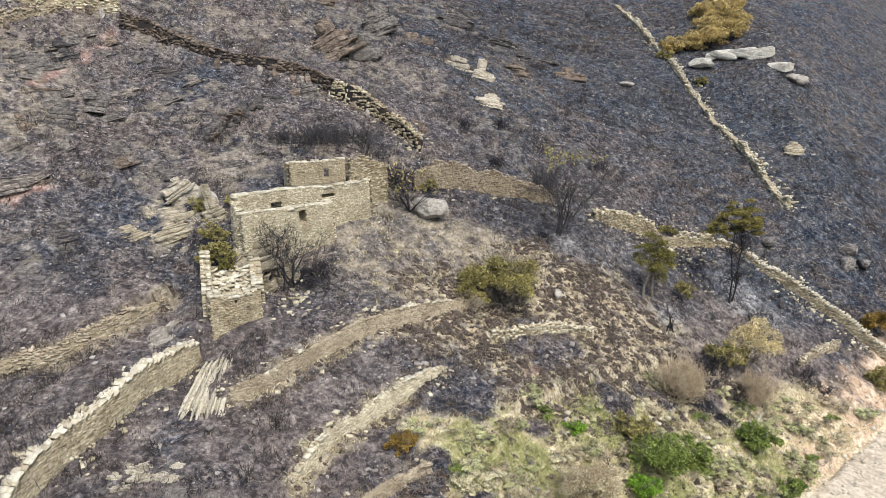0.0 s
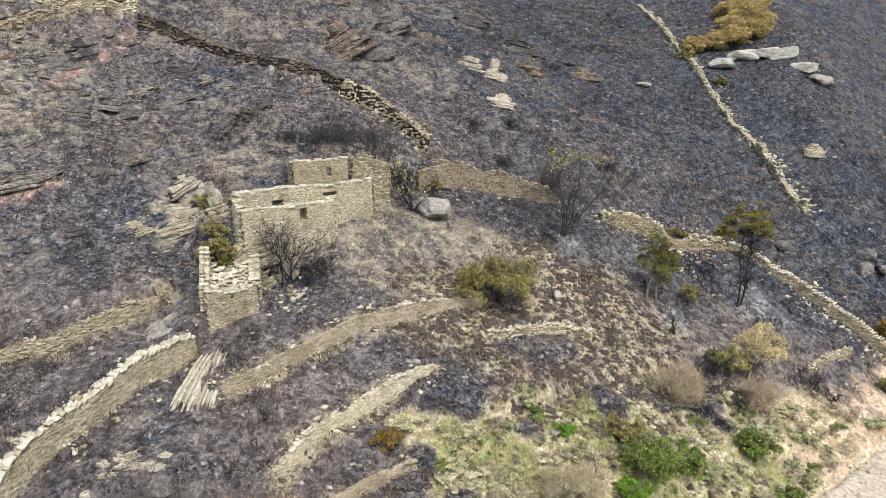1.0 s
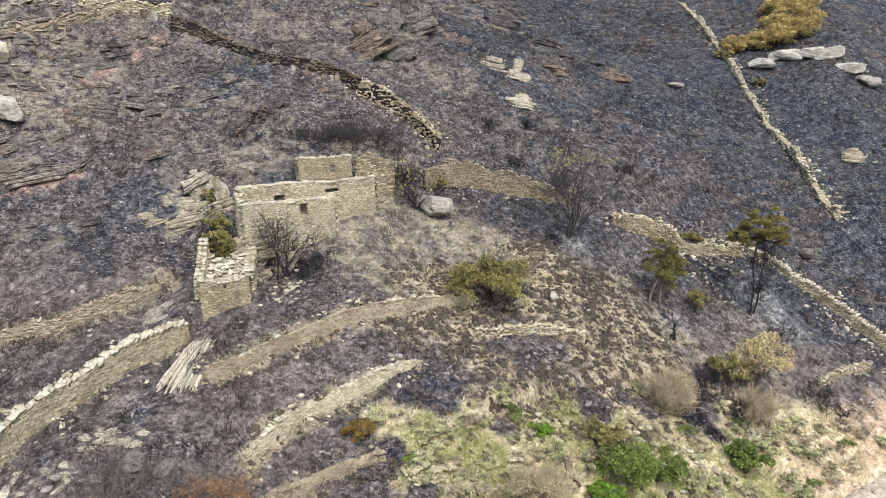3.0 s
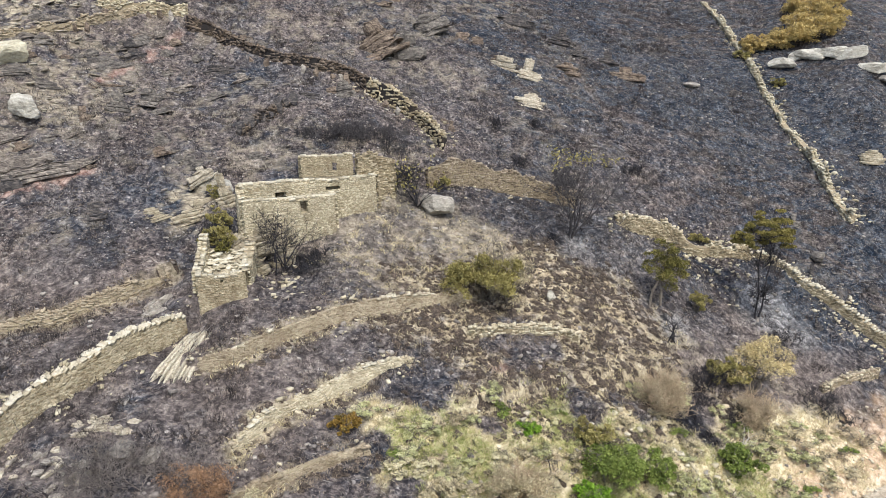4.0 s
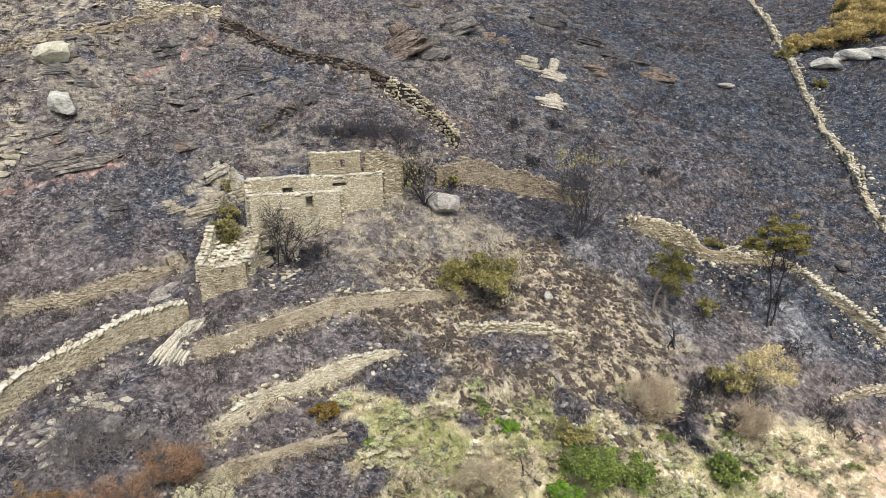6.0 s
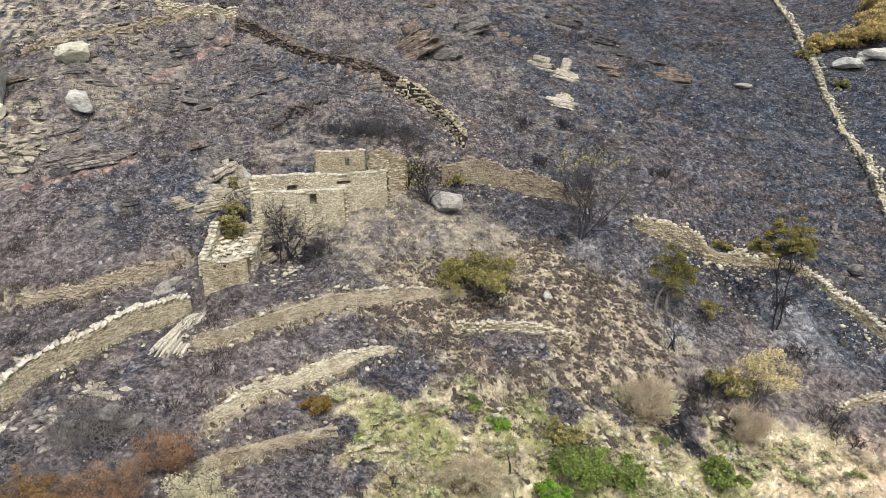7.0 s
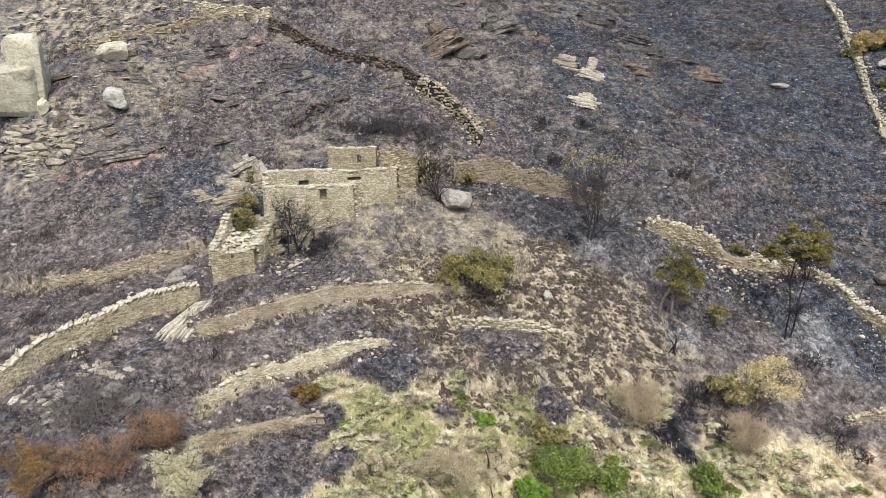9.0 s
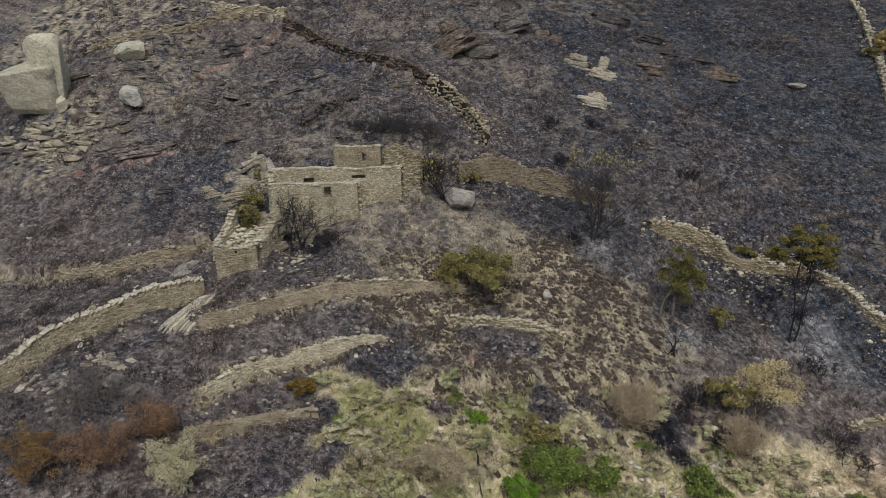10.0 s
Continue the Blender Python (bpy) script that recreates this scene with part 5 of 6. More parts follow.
def grow(rng, p, d, length, radius, level, out, tips, droop, fan, kids=3):
    """A limb in three bent lengths, then its branches."""
    for k in range(3):
        d = d + rng.normal(0, 0.13, 3) + np.array((0, 0, droop))
        d /= np.linalg.norm(d)
        q = p + d * length / 3
        r2 = radius * 0.85
        out.append((*p, *q, radius, r2, level))
        p, radius = q, r2
        if level > 0 and k < 2 and rng.uniform() < 0.75:
            side = d + rng.normal(0, fan, 3)
            side /= np.linalg.norm(side)
            grow(rng, p, side, length * 0.6, radius * 0.55, level - 1, out, tips, droop, fan, kids)
    if level == 0:
        tips.append(p)
        return
    for _ in range(kids):
        side = d + rng.normal(0, fan, 3)
        side /= np.linalg.norm(side)
        grow(rng, p, side, length * rng.uniform(0.6, 0.8), radius * 0.62, level - 1, out, tips, droop, fan, kids)


def leaf_mesh(name, points, size, rng, narrow=0.6):
    n = len(points)
    a = rng.normal(0, 1, (n, 3))
    a /= np.linalg.norm(a, axis=1)[:, None]
    b = np.cross(a, rng.normal(0, 1, (n, 3)))
    b /= np.linalg.norm(b, axis=1)[:, None]
    s = size * rng.uniform(0.6, 1.4, n)[:, None]
    p = np.asarray(points)
    v = np.stack([p - a * s, p + b * s * narrow, p + a * s, p - b * s * narrow], 1).reshape(-1, 3)
    return quick_mesh(name, v, np.arange(4 * n).reshape(-1, 4))


def tree(name, x, y, height, label, seed, bark, leaf=None, stems=1, levels=4, droop=0.04, fan=0.5, lean=(0, 0), leaves=0, leaf_size=0.14,
         zone=None, kids=2, radius=0.12, category="tree", first=0.45, leaf_part="crown"):
    """A tree or shrub with trunk, twigs and, where it kept them, leaves. zone: the lowest and highest share of its height that bears leaves."""
    rng = np.random.default_rng(seed)
    z = ground_at(x, y) - 0.1
    out, tips = [], []
    for k in range(stems):
        d = np.array((lean[0] + rng.normal(0, 0.1 if stems == 1 else 0.35 + 0.02 * stems), lean[1] + rng.normal(0, 0.1 if stems == 1 else 0.3 + 0.02 * stems), 1.0))
        d /= np.linalg.norm(d)
        grow(rng, np.array((rng.normal(0, 0.04 * stems) * (stems > 1), rng.normal(0, 0.04 * stems) * (stems > 1), 0.0)), d, height * first * rng.uniform(0.85, 1.1), radius, levels, out, tips, droop, fan, kids)
    seg = np.array(out)
    tips = np.array(tips)
    top = max(seg[:, 5].max(), 0.1)
    seg[:, :6] *= height / top
    tips *= height / top
    root = empty(name, x, y, z, label, category)
    thick = seg[seg[:, 8] >= levels - (1 if stems < 6 else 0)]
    fine = seg[seg[:, 8] < levels - (1 if stems < 6 else 0)]
    part("trunk" if stems < 6 else "branching", quick_mesh("trunk", *tubes(thick, 6 if stems < 6 else 3)), bark, root, kind="" if stems < 6 else "stuff")
    if len(fine):
        fine = fine.copy()
        fine[:, 6:8] = np.maximum(fine[:, 6:8], 0.011)
        part("branchwork", quick_mesh("branchwork", *tubes(fine, 3)), bark, root)
    if leaves:
        lo, hi = zone or (0.35, 1.01)
        good = tips[(tips[:, 2] > lo * height) & (tips[:, 2] < hi * height)]
        if len(good):
            pick = good[rng.integers(0, len(good), leaves)] + rng.normal(0, leaf_size * 1.5, (leaves, 3))
            part(leaf_part, leaf_mesh(leaf_part, pick, leaf_size, rng), leaf, root)
    return root


def lobed_leaves(rng, mid, radius, count, flat=0.75):
    """Leaves on the uneven skins of several lobes, each broken into smaller ones, thinner underneath."""
    mid = np.repeat(mid, 4, axis=0) + rng.normal(0, 0.5, (len(mid) * 4, 3)) * np.repeat(radius, 4)[:, None]
    radius = np.repeat(radius, 4) * rng.uniform(0.35, 0.75, len(mid))
    k = rng.choice(len(mid), count, p=radius ** 2 / (radius ** 2).sum())
    d = rng.normal(0, 1, (count, 3))
    d /= np.linalg.norm(d, axis=1)[:, None]
    d[:, 2] = np.where((d[:, 2] < -0.2) & (rng.uniform(size=count) < 0.7), -d[:, 2], d[:, 2])
    bump = 1 + 0.28 * np.sin(d[:, 0] * 7 + k * 1.7) * np.sin(d[:, 1] * 6 + k) + rng.normal(0, 0.16, count)
    return mid[k] + d * (radius[k] * bump)[:, None] * np.array((1, 1, flat))


def shrub(name, x, y, size, label, seed, leaf, leaves, leaf_size, bark, stems=12, clumps=26, category="shrub", gaps=0.25, z=None, hollow=0.55):
    """A bush: stems from one foot, and leaves on uneven lobes with gaps between them."""
    rng = np.random.default_rng(seed)
    root = empty(name, x, y, (ground_at(x, y) if z is None else z) - 0.08, label, category)
    w, d, h = size
    lobes = max(7, int(clumps * 0.55))
    dirs = rng.normal(0, 1, (lobes, 3))
    dirs[:, 2] = np.abs(dirs[:, 2]) * 1.1 - 0.55
    dirs /= np.linalg.norm(dirs, axis=1)[:, None]
    far = rng.uniform(0.35, 0.9, (lobes, 1)) * rng.choice([1.0, 0.75, 1.15], (lobes, 1))
    mid = dirs * far * np.array((w / 2, d / 2, h / 2)) + np.array((0, 0, h * 0.45))
    mid[:, 2] = np.maximum(mid[:, 2], 0.12 * h)
    radius = rng.uniform(0.11, 0.2, lobes) * min((w + d) / 2, 1.6 * h)
    segs = []
    for k in range(stems):
        a = np.array((rng.normal(0, 0.05 * w), rng.normal(0, 0.05 * d), 0.0))
        b = mid[k % lobes] + rng.normal(0, 0.07 * w, 3)
        m = (a + b) / 2 + rng.normal(0, 0.05 * w, 3)
        segs += [(*a, *m, 0.035, 0.025), (*m, *b, 0.025, 0.014)]
        for _ in range(5):
            c = b + rng.normal(0, 0.09 * w, 3) + np.array((0, 0, 0.1 * h))
            segs.append((*b, *c, 0.016, 0.011))
            for _ in range(2):
                segs.append((*c, *(c + rng.normal(0, 0.05 * w, 3) + np.array((0, 0, 0.06 * h))), 0.012, 0.008))
    part("branchwork", quick_mesh("branchwork", *tubes(segs, 3)), bark, root)
    if leaves:
        pts = lobed_leaves(rng, mid, radius, int(leaves * 1.45))
        pts[:, 2] = np.maximum(pts[:, 2], 0.06)
        part("foliage", leaf_mesh("foliage", pts, leaf_size, rng), leaf, root)
    return root


def crowned_tree(name, x, y, label, seed, trunks, lobes, leaf, leaves, leaf_size, bark, radius=0.13, flat=0.6, bare=60):
    """A tree with given trunk lines and crown lobes (x, y, z, radius), all from its foot."""
    rng = np.random.default_rng(seed)
    root = empty(name, x, y, ground_at(x, y) - 0.1, label, "tree")
    mid, rad = np.array([l[:3] for l in lobes], float), np.array([l[3] for l in lobes], float)
    segs, fine = [], []
    forks = []
    for line in trunks:
        p = np.array(line, float)
        for k in range(len(p) - 1):
            r = radius * (1 - 0.55 * k / max(1, len(p) - 1))
            m = (p[k] + p[k + 1]) / 2 + rng.normal(0, 0.06, 3)
            segs += [(*p[k], *m, r, r * 0.9), (*m, *p[k + 1], r * 0.9, r * 0.8)]
            if k:
                forks.append(p[k])
        forks.append(p[-1])
    forks = np.array(forks)
    for m, r in zip(mid, rad):
        a = forks[np.argmin(np.linalg.norm(forks - m, axis=1) + 0.6 * np.maximum(forks[:, 2] - m[2], 0))]
        b = (a + m) / 2 + rng.normal(0, 0.12, 3)
        segs += [(*a, *b, radius * 0.4, radius * 0.3), (*b, *m, radius * 0.3, radius * 0.15)]
        for _ in range(7):
            fine.append((*m, *(m + rng.normal(0, 0.6, 3) * r), 0.02, 0.01))
    low = [q for line in trunks for q in line[1:]]
    for _ in range(bare):
        a = np.array(low[int(rng.integers(len(low)))], float) + rng.normal(0, 0.1, 3)
        d = rng.normal(0, 1, 3) + np.array((0, 0, 0.5))
        b = a + d / np.linalg.norm(d) * rng.uniform(0.5, 1.5)
        fine.append((*a, *b, 0.02, 0.014))
        for _ in range(3):
            fine.append((*b, *(b + rng.normal(0, 0.4, 3)), 0.014, 0.009))
    part("trunk", quick_mesh("trunk", *tubes(segs, 6)), bark, root)
    part("branchwork", quick_mesh("branchwork", *tubes(fine, 3)), bark, root)
    part("crown", leaf_mesh("crown", lobed_leaves(rng, mid, rad, leaves, flat), leaf_size, rng), leaf, root)
    return root


def plants():
    tree("burnt_tree", 10.4, 58.3, 8.5, "tall bare tree burnt black, fine twigs intact", 1, SOOTY, LEAF_OLIVE, stems=5, levels=5, droop=0.05, fan=0.46, leaves=300, leaf_size=0.11, zone=(0.82, 1.01), kids=2, radius=0.11, first=0.33, leaf_part="scorched_leaves")
    tree("burnt_tree", -11.2, 44.3, 5.2, "bare burnt tree in front of the ruined house", 2, CHAR, stems=8, levels=4, droop=0.04, fan=0.62, kids=2, radius=0.08, first=0.4)
    tree("burnt_tree", -3.0, 55.2, 4.6, "burnt bare tree by the ruined wall", 3, CHAR, LEAF_OLIVE, stems=4, levels=4, droop=0.05, fan=0.55, leaves=150, leaf_size=0.13, kids=2, radius=0.1, first=0.36, leaf_part="scorched_leaves")
    crowned_tree("green_tree", 17.1, 53.9, "small tree with dark green crown, scorched trunk", 4, (((0, 0, 0), (0.2, 0.2, 1.4), (0.9, 0.8, 2.6), (1.2, 1.4, 4.2)), ((0.9, 0.3, 0), (0.9, 0.6, 1.5), (1.2, 1.4, 3.2))),
                 ((1.2, 1.4, 5.0, 0.55), (0.9, 1.1, 4.3, 0.75), (1.8, 1.6, 4.1, 0.75), (0.4, 1.2, 3.5, 0.8), (1.4, 1.2, 3.4, 0.95), (2.3, 1.6, 3.2, 0.8), (-0.1, 1.0, 2.9, 0.6), (2.6, 1.5, 2.5, 0.6), (1.2, 0.9, 2.7, 0.8), (1.7, 0.8, 2.1, 0.8), (0.6, 0.8, 2.2, 0.65)), LEAF_DARK, 9600, 0.072, BARK, 0.14)
    crowned_tree("flat_topped_tree", 26.7, 58.3, "tall scorched tree with flat olive crown", 5, (((0, 0, 0), (0.1, 0.1, 2.4), (-0.2, 0.3, 5.0), (0.1, 0.5, 7.2)), ((0.3, 0.2, 0), (0.6, 0.3, 2.4), (0.9, 0.6, 5.2), (0.8, 0.7, 7.0))),
                 ((-1.7, 0.6, 7.6, 0.6), (-0.9, 0.3, 8.2, 0.65), (0.0, 0.6, 8.9, 0.7), (0.9, 0.6, 8.8, 0.7), (1.7, 0.9, 8.2, 0.65), (2.4, 0.9, 7.6, 0.55), (0.2, -0.5, 8.0, 0.7), (1.2, -0.3, 7.9, 0.65), (1.1, 1.7, 8.2, 0.7), (-0.8, 1.5, 7.9, 0.65), (-2.2, 0.8, 7.1, 0.45), (0.5, 0.3, 7.3, 0.6), (1.9, 0.2, 7.1, 0.5), (-0.9, 0.1, 7.2, 0.5)), LEAF_FLAT, 14000, 0.075, CHAR, 0.085, 0.45, 260)
    tree("burnt_tree", 18.6, 50.8, 3.0, "small black burnt tree on grey ash", 6, CHAR, stems=3, levels=3, fan=0.6, kids=2, radius=0.07)
    shrub("shrub", 3.9, 47.5, (6.0, 4.4, 5.0), "broad yellow-olive bush among burnt tufts", 11, LEAF_OLIVE, 8750, 0.094, BARK, 26, 40, gaps=0.35)
    shrub("shrub", 5.7, 47.8, (4.6, 3.4, 4.9), "grey half-bare bush beside the olive one", 12, LEAF_PALE, 1875, 0.072, BARK, 26, 30, gaps=0.3)
    shrub("shrub", 21.3, 56.0, (1.8, 1.6, 2.2), "small yellow-olive bush on ash", 13, LEAF_OLIVE, 1750, 0.086, BARK)
    crowned_tree("pale_tree", 24.6, 49.6, "pale yellow rounded tree on the bank", 14, (((0, 0, 0), (0.1, 0, 1.4), (0.2, 0.2, 2.6)), ((0.3, 0.1, 0), (0.8, 0.2, 1.2), (1.5, 0.3, 2.6))),
                 ((0.2, 0.2, 3.9, 0.9), (1.2, 0.4, 4.0, 0.95), (2.1, 0.4, 3.3, 0.9), (-0.8, 0.1, 3.2, 0.8), (0.6, -0.3, 3.2, 1.0), (1.6, -0.2, 2.8, 0.9), (2.5, 0.3, 2.4, 0.7), (-1.4, 0.2, 2.3, 0.7), (-0.4, -0.3, 2.4, 0.8)), LEAF_STRAW, 6500, 0.065, BARK, 0.13, 0.8, 120)
    shrub("shrub", 22.4, 49.0, (3.2, 2.8, 2.6), "olive bush at the foot of the pale one", 15, LEAF_OLIVE, 3250, 0.086, BARK)
    shrub("shrub", 17.0, 43.6, (4.4, 3.8, 3.0), "dry leafless brown bush on the bank", 16, LEAF_DRY, 6000, 0.036, TWIGGY, 90, 60, gaps=0.2, hollow=0.3)
    shrub("shrub", 24.2, 46.5, (3.6, 3.0, 2.8), "dry brown bush above the road", 17, LEAF_DRY, 5000, 0.036, TWIGGY, 80, 50, gaps=0.25)
    shrub("shrub", 22.2, 41.8, (2.8, 2.6, 2.6), "dense green bush above the road", 18, LEAF_GREEN, 5250, 0.086, BARK)
    shrub("shrub", 12.2, 35.2, (2.2, 2.0, 1.7), "bright fresh green bush in grass", 19, LEAF_FRESH, 4500, 0.072, BARK, gaps=0.1)
    shrub("shrub", 13.5, 37.5, (4.6, 3.6, 2.6), "broad dark green bush on the bank", 20, LEAF_GREEN, 8000, 0.079, BARK, 20, 40)
    shrub("shrub", 16.0, 38.2, (3.0, 2.6, 1.8), "mixed green bush on the bank", 21, LEAF_GREEN, 4000, 0.079, BARK)
    shrub("shrub", 12.2, 38.6, (2.4, 2.0, 1.6), "olive and rust bush in grass", 22, LEAF_OLIVE, 2125, 0.079, BARK)
    shrub("shrub", 8.3, 37.3, (1.4, 1.3, 1.0), "small bright green bush in grass", 23, LEAF_FRESH, 1875, 0.072, BARK, gaps=0.1)
    shrub("shrub", -2.6, 33.1, (1.9, 1.6, 1.3), "small orange and green bush by a terrace wall", 24, LEAF_RUSTGREEN, 2375, 0.072, BARK)
    shrub("shrub", 23.8, 39.4, (2.0, 1.9, 2.0), "green bush beside the track", 25, LEAF_GREEN, 3000, 0.079, BARK)
    shrub("shrub", 26.5, 41.8, (1.6, 1.5, 1.3), "small green bush beside the track", 26, LEAF_MOSS, 1500, 0.072, BARK)
    shrub("shrub", 42.2, 59.2, (3.6, 3.0, 3.2), "scorched orange bush by the wall end", 27, LEAF_RUSTGREEN, 3750, 0.094, BARK)
    shrub("shrub", 39.6, 53.4, (3.0, 2.6, 2.2), "olive bush above the cutting", 28, LEAF_OLIVE, 3000, 0.086, BARK)
    for k, (x, y, w, d, h) in enumerate(((35.6, 106.8, 4.6, 4.0, 2.4), (38.6, 107.6, 5.0, 5.0, 2.6), (41.8, 108.8, 6.0, 6.5, 3.2), (45.2, 110.2, 6.5, 7.5, 3.2), (42.6, 113.0, 5.5, 7.0, 2.8), (46.2, 115.0, 7.5, 8.5, 3.2), (44.2, 119.0, 5.5, 7.0, 2.8), (48.4, 119.5, 6.0, 7.5, 2.8))):
        shrub("shrub", x, y, (w, d, h), "low yellow-brown scrub on the black hillside", 700 + k, LEAF_GOLD, 5200, 0.13, BARK, 16, 60)
    shrub("shrub", -8.8, 22.3, (4.8, 3.4, 2.3), "scorched rust-brown bush on burnt ground", 32, LEAF_RUST, 11000, 0.038, SINGED, 34, 60, hollow=0.3)
    shrub("shrub", -8.0, 25.4, (4.0, 3.0, 2.2), "half-bare rust-brown bush on burnt ground", 45, LEAF_RUST, 9000, 0.038, SINGED, 40, 56, hollow=0.2)
    shrub("shrub", -11.5, 20.2, (5.8, 3.2, 1.9), "low scorched orange bush", 33, LEAF_ORANGE, 11000, 0.038, SINGED, 30, 60)
    shrub("shrub", -4.2, 23.8, (3.9, 3.0, 3.0), "pale cream-leaved bush on ash", 34, LEAF_CREAM, 11000, 0.042, BARK, 20, 50)
    tree("burnt_bush", -13.4, 24.0, 2.4, "wide bare burnt brown bush", 35, HAZE, stems=26, levels=3, droop=0.03, fan=0.55, kids=2, radius=0.03, category="shrub", first=0.42)
    tree("burnt_bush", -11.2, 25.4, 2.4, "wide bare burnt brown bush", 36, HAZE, stems=26, levels=3, droop=0.03, fan=0.55, kids=2, radius=0.03, category="shrub", first=0.42)
    shrub("shrub", 3.7, 30.2, (2.4, 2.0, 1.5), "pale grey-green bush in grass", 36, LEAF_PALE, 2750, 0.065, BARK)
    shrub("shrub", 8.0, 32.4, (4.2, 3.4, 2.2), "pale brown dry bush in grass", 37, LEAF_PALE, 7500, 0.045, TWIGGY, 50, 50)
    shrub("shrub", 6.4, 29.6, (3.6, 2.8, 1.6), "low fresh green bush in grass", 38, LEAF_MOSS, 3750, 0.072, BARK)
    shrub("shrub", -16.4, 44.9, (1.9, 1.6, 1.4), "olive bush against the house end", 39, LEAF_OLIVE, 1900, 0.072, BARK)
    shrub("shrub", -15.5, 43.2, (2.6, 2.2, 2.5), "half-burnt olive bush growing behind the hut", 40, LEAF_OLIVE, 2600, 0.075, CHAR, 16, 26, z=16.0)
    shrub("shrub", -14.7, 42.4, (1.6, 1.4, 1.4), "dark scorched bush inside the hut", 43, LEAF_DARK, 1200, 0.07, CHAR, 14, 20, z=16.0)
    shrub("shrub", -18.4, 48.6, (1.8, 1.4, 1.2), "dry yellow shrub between the rocks", 41, LEAF_OLIVE, 875, 0.072, BARK)
    shrub("shrub", -16.4, 49.6, (1.1, 1.0, 1.0), "small olive shrub behind white rock", 42, LEAF_OLIVE, 750, 0.065, BARK)
    for k, (x, y, w, h) in enumerate(((-12.4, 59.2, 3.4, 2.4), (-10.8, 60.0, 3.4, 2.6), (-9.3, 60.3, 4.2, 2.8), (-7.6, 61.2, 3.2, 2.4), (-14.4, 58.8, 2.4, 1.6), (-6.2, 60.4, 2.4, 1.8))):
        tree("burnt_bush", x, y, h, "bare black burnt bush above the house", 50 + k, SOOTY, stems=20, levels=3, droop=0.03, fan=0.65, kids=2, radius=0.03, category="shrub", first=0.42)
    for k, (x, y, w, h) in enumerate(((-8.8, 45.6, 3.0, 1.6), (5.2, 64.8, 3.0, 1.6), (9.6, 64.2, 3.4, 1.8), (2.0, 70.0, 3.0, 1.5), (30.4, 51.2, 3.0, 1.9), (31.6, 50.6, 2.0, 1.3), (16.4, 71.0, 2.4, 1.3), (6.0, 72.4, 2.6, 1.5), (-4.5, 57.2, 2.8, 2.2), (28.4, 56.4, 2.6, 1.6), (20.6, 47.6, 2.0, 1.9), (21.6, 48.4, 2.0, 1.7), (20.0, 46.4, 2.0, 1.6), (22.4, 45.8, 1.6, 1.2))):
        tree("burnt_bush", x, y, h, "low bare burnt bush on ash", 60 + k, CHAR, stems=14, levels=3, droop=0.03, fan=0.6, kids=2, radius=0.03, category="shrub", first=0.42)
    for k, (x, y, w, h) in enumerate(((-6.4, 55.8, 3.0, 1.5), (-1.6, 58.6, 2.4, 1.0), (22.6, 64.8, 2.2, 1.0), (27.4, 66.2, 3.0, 0.9), (33.6, 104.2, 2.6, 1.6), (37.0, 97.6, 2.0, 1.0))):
        shrub("shrub", x, y, (w, w * 0.8, h), "scorched olive shrub growing on a wall", 75 + k, LEAF_OLIVE, 1125, 0.086, CHAR)
    tree("dead_tree", 21.9, 42.0, 3.2, "bleached dead trunk leaning over green bushes", 81, DEADWOOD, stems=1, levels=2, fan=0.6, kids=2, radius=0.16, lean=(0.3, 0.1))
    tree("burnt_stump", 9.6, 34.4, 1.6, "thin black burnt stump", 82, CHAR, stems=1, levels=1, fan=0.3, kids=1, radius=0.09)

    # low domed shrubs over the grassy bank
    kinds = [shrub("low_shrub", 9.0 + 2 * k, 36.0 + k, (1.5, 1.4, 0.8), text, 400 + k, leaf, 900, 0.055, BARK, 10, 16)
             for k, (leaf, text) in enumerate(((LEAF_MOSS, "low grey-green domed shrub on the bank"), (LEAF_PALE, "low pale dry shrub on the bank"), (LEAF_GREEN, "low green shrub on the bank"), (LEAF_DRY, "low brown dry shrub on the bank"), (LEAF_CREAM, "low cream-coloured shrub on the bank")))]
    for ob in kinds:
        tagged(ob, group="low shrubs on the bank")
    rng = np.random.default_rng(410)
    xs, ys = -3 + 43 * rng.uniform(0, 1, 2400) ** 1.25, rng.uniform(24, 52, 2400)
    good = np.flatnonzero((inside(xs, ys, GREEN_EDGE) > 0.8) & (road_side(xs, ys) > 0.8) & (zones(xs, ys)["tan"] > 0.5))[:160]
    zs = ground(xs, ys)
    for k in good:
        ob = copy_thing(kinds[int(rng.choice(5, p=(0.52, 0.22, 0.06, 0.08, 0.12)))], pose(xs[k], ys[k], zs[k] - 0.08, 0, 0, rng.uniform(0, 360)))
        ob.scale = [rng.uniform(0.6, 1.7)] * 2 + [rng.uniform(0.35, 0.9)]


TWIGGY = bark_material("dry_twigs", (0.25, 0.185, 0.12), (0.48, 0.38, 0.26))
SOOTY = bark_material("sooty_twigs", (0.028, 0.027, 0.03), (0.095, 0.088, 0.09))
HAZE = bark_material("grey_burnt_twigs", (0.07, 0.062, 0.058), (0.24, 0.21, 0.19))
SINGED = bark_material("singed_wood", (0.045, 0.038, 0.036), (0.17, 0.145, 0.13))
LEAF_ORANGE = leaf_material("scorched_orange_leaves", (0.15, 0.085, 0.03), (0.30, 0.18, 0.07), (0.44, 0.30, 0.14))
LEAF_STRAW = leaf_material("straw_yellow_leaves", (0.40, 0.32, 0.15), (0.61, 0.51, 0.27), (0.74, 0.65, 0.40))
LEAF_GOLD = leaf_material("yellow_brown_leaves", (0.30, 0.22, 0.08), (0.50, 0.385, 0.15), (0.66, 0.535, 0.25))
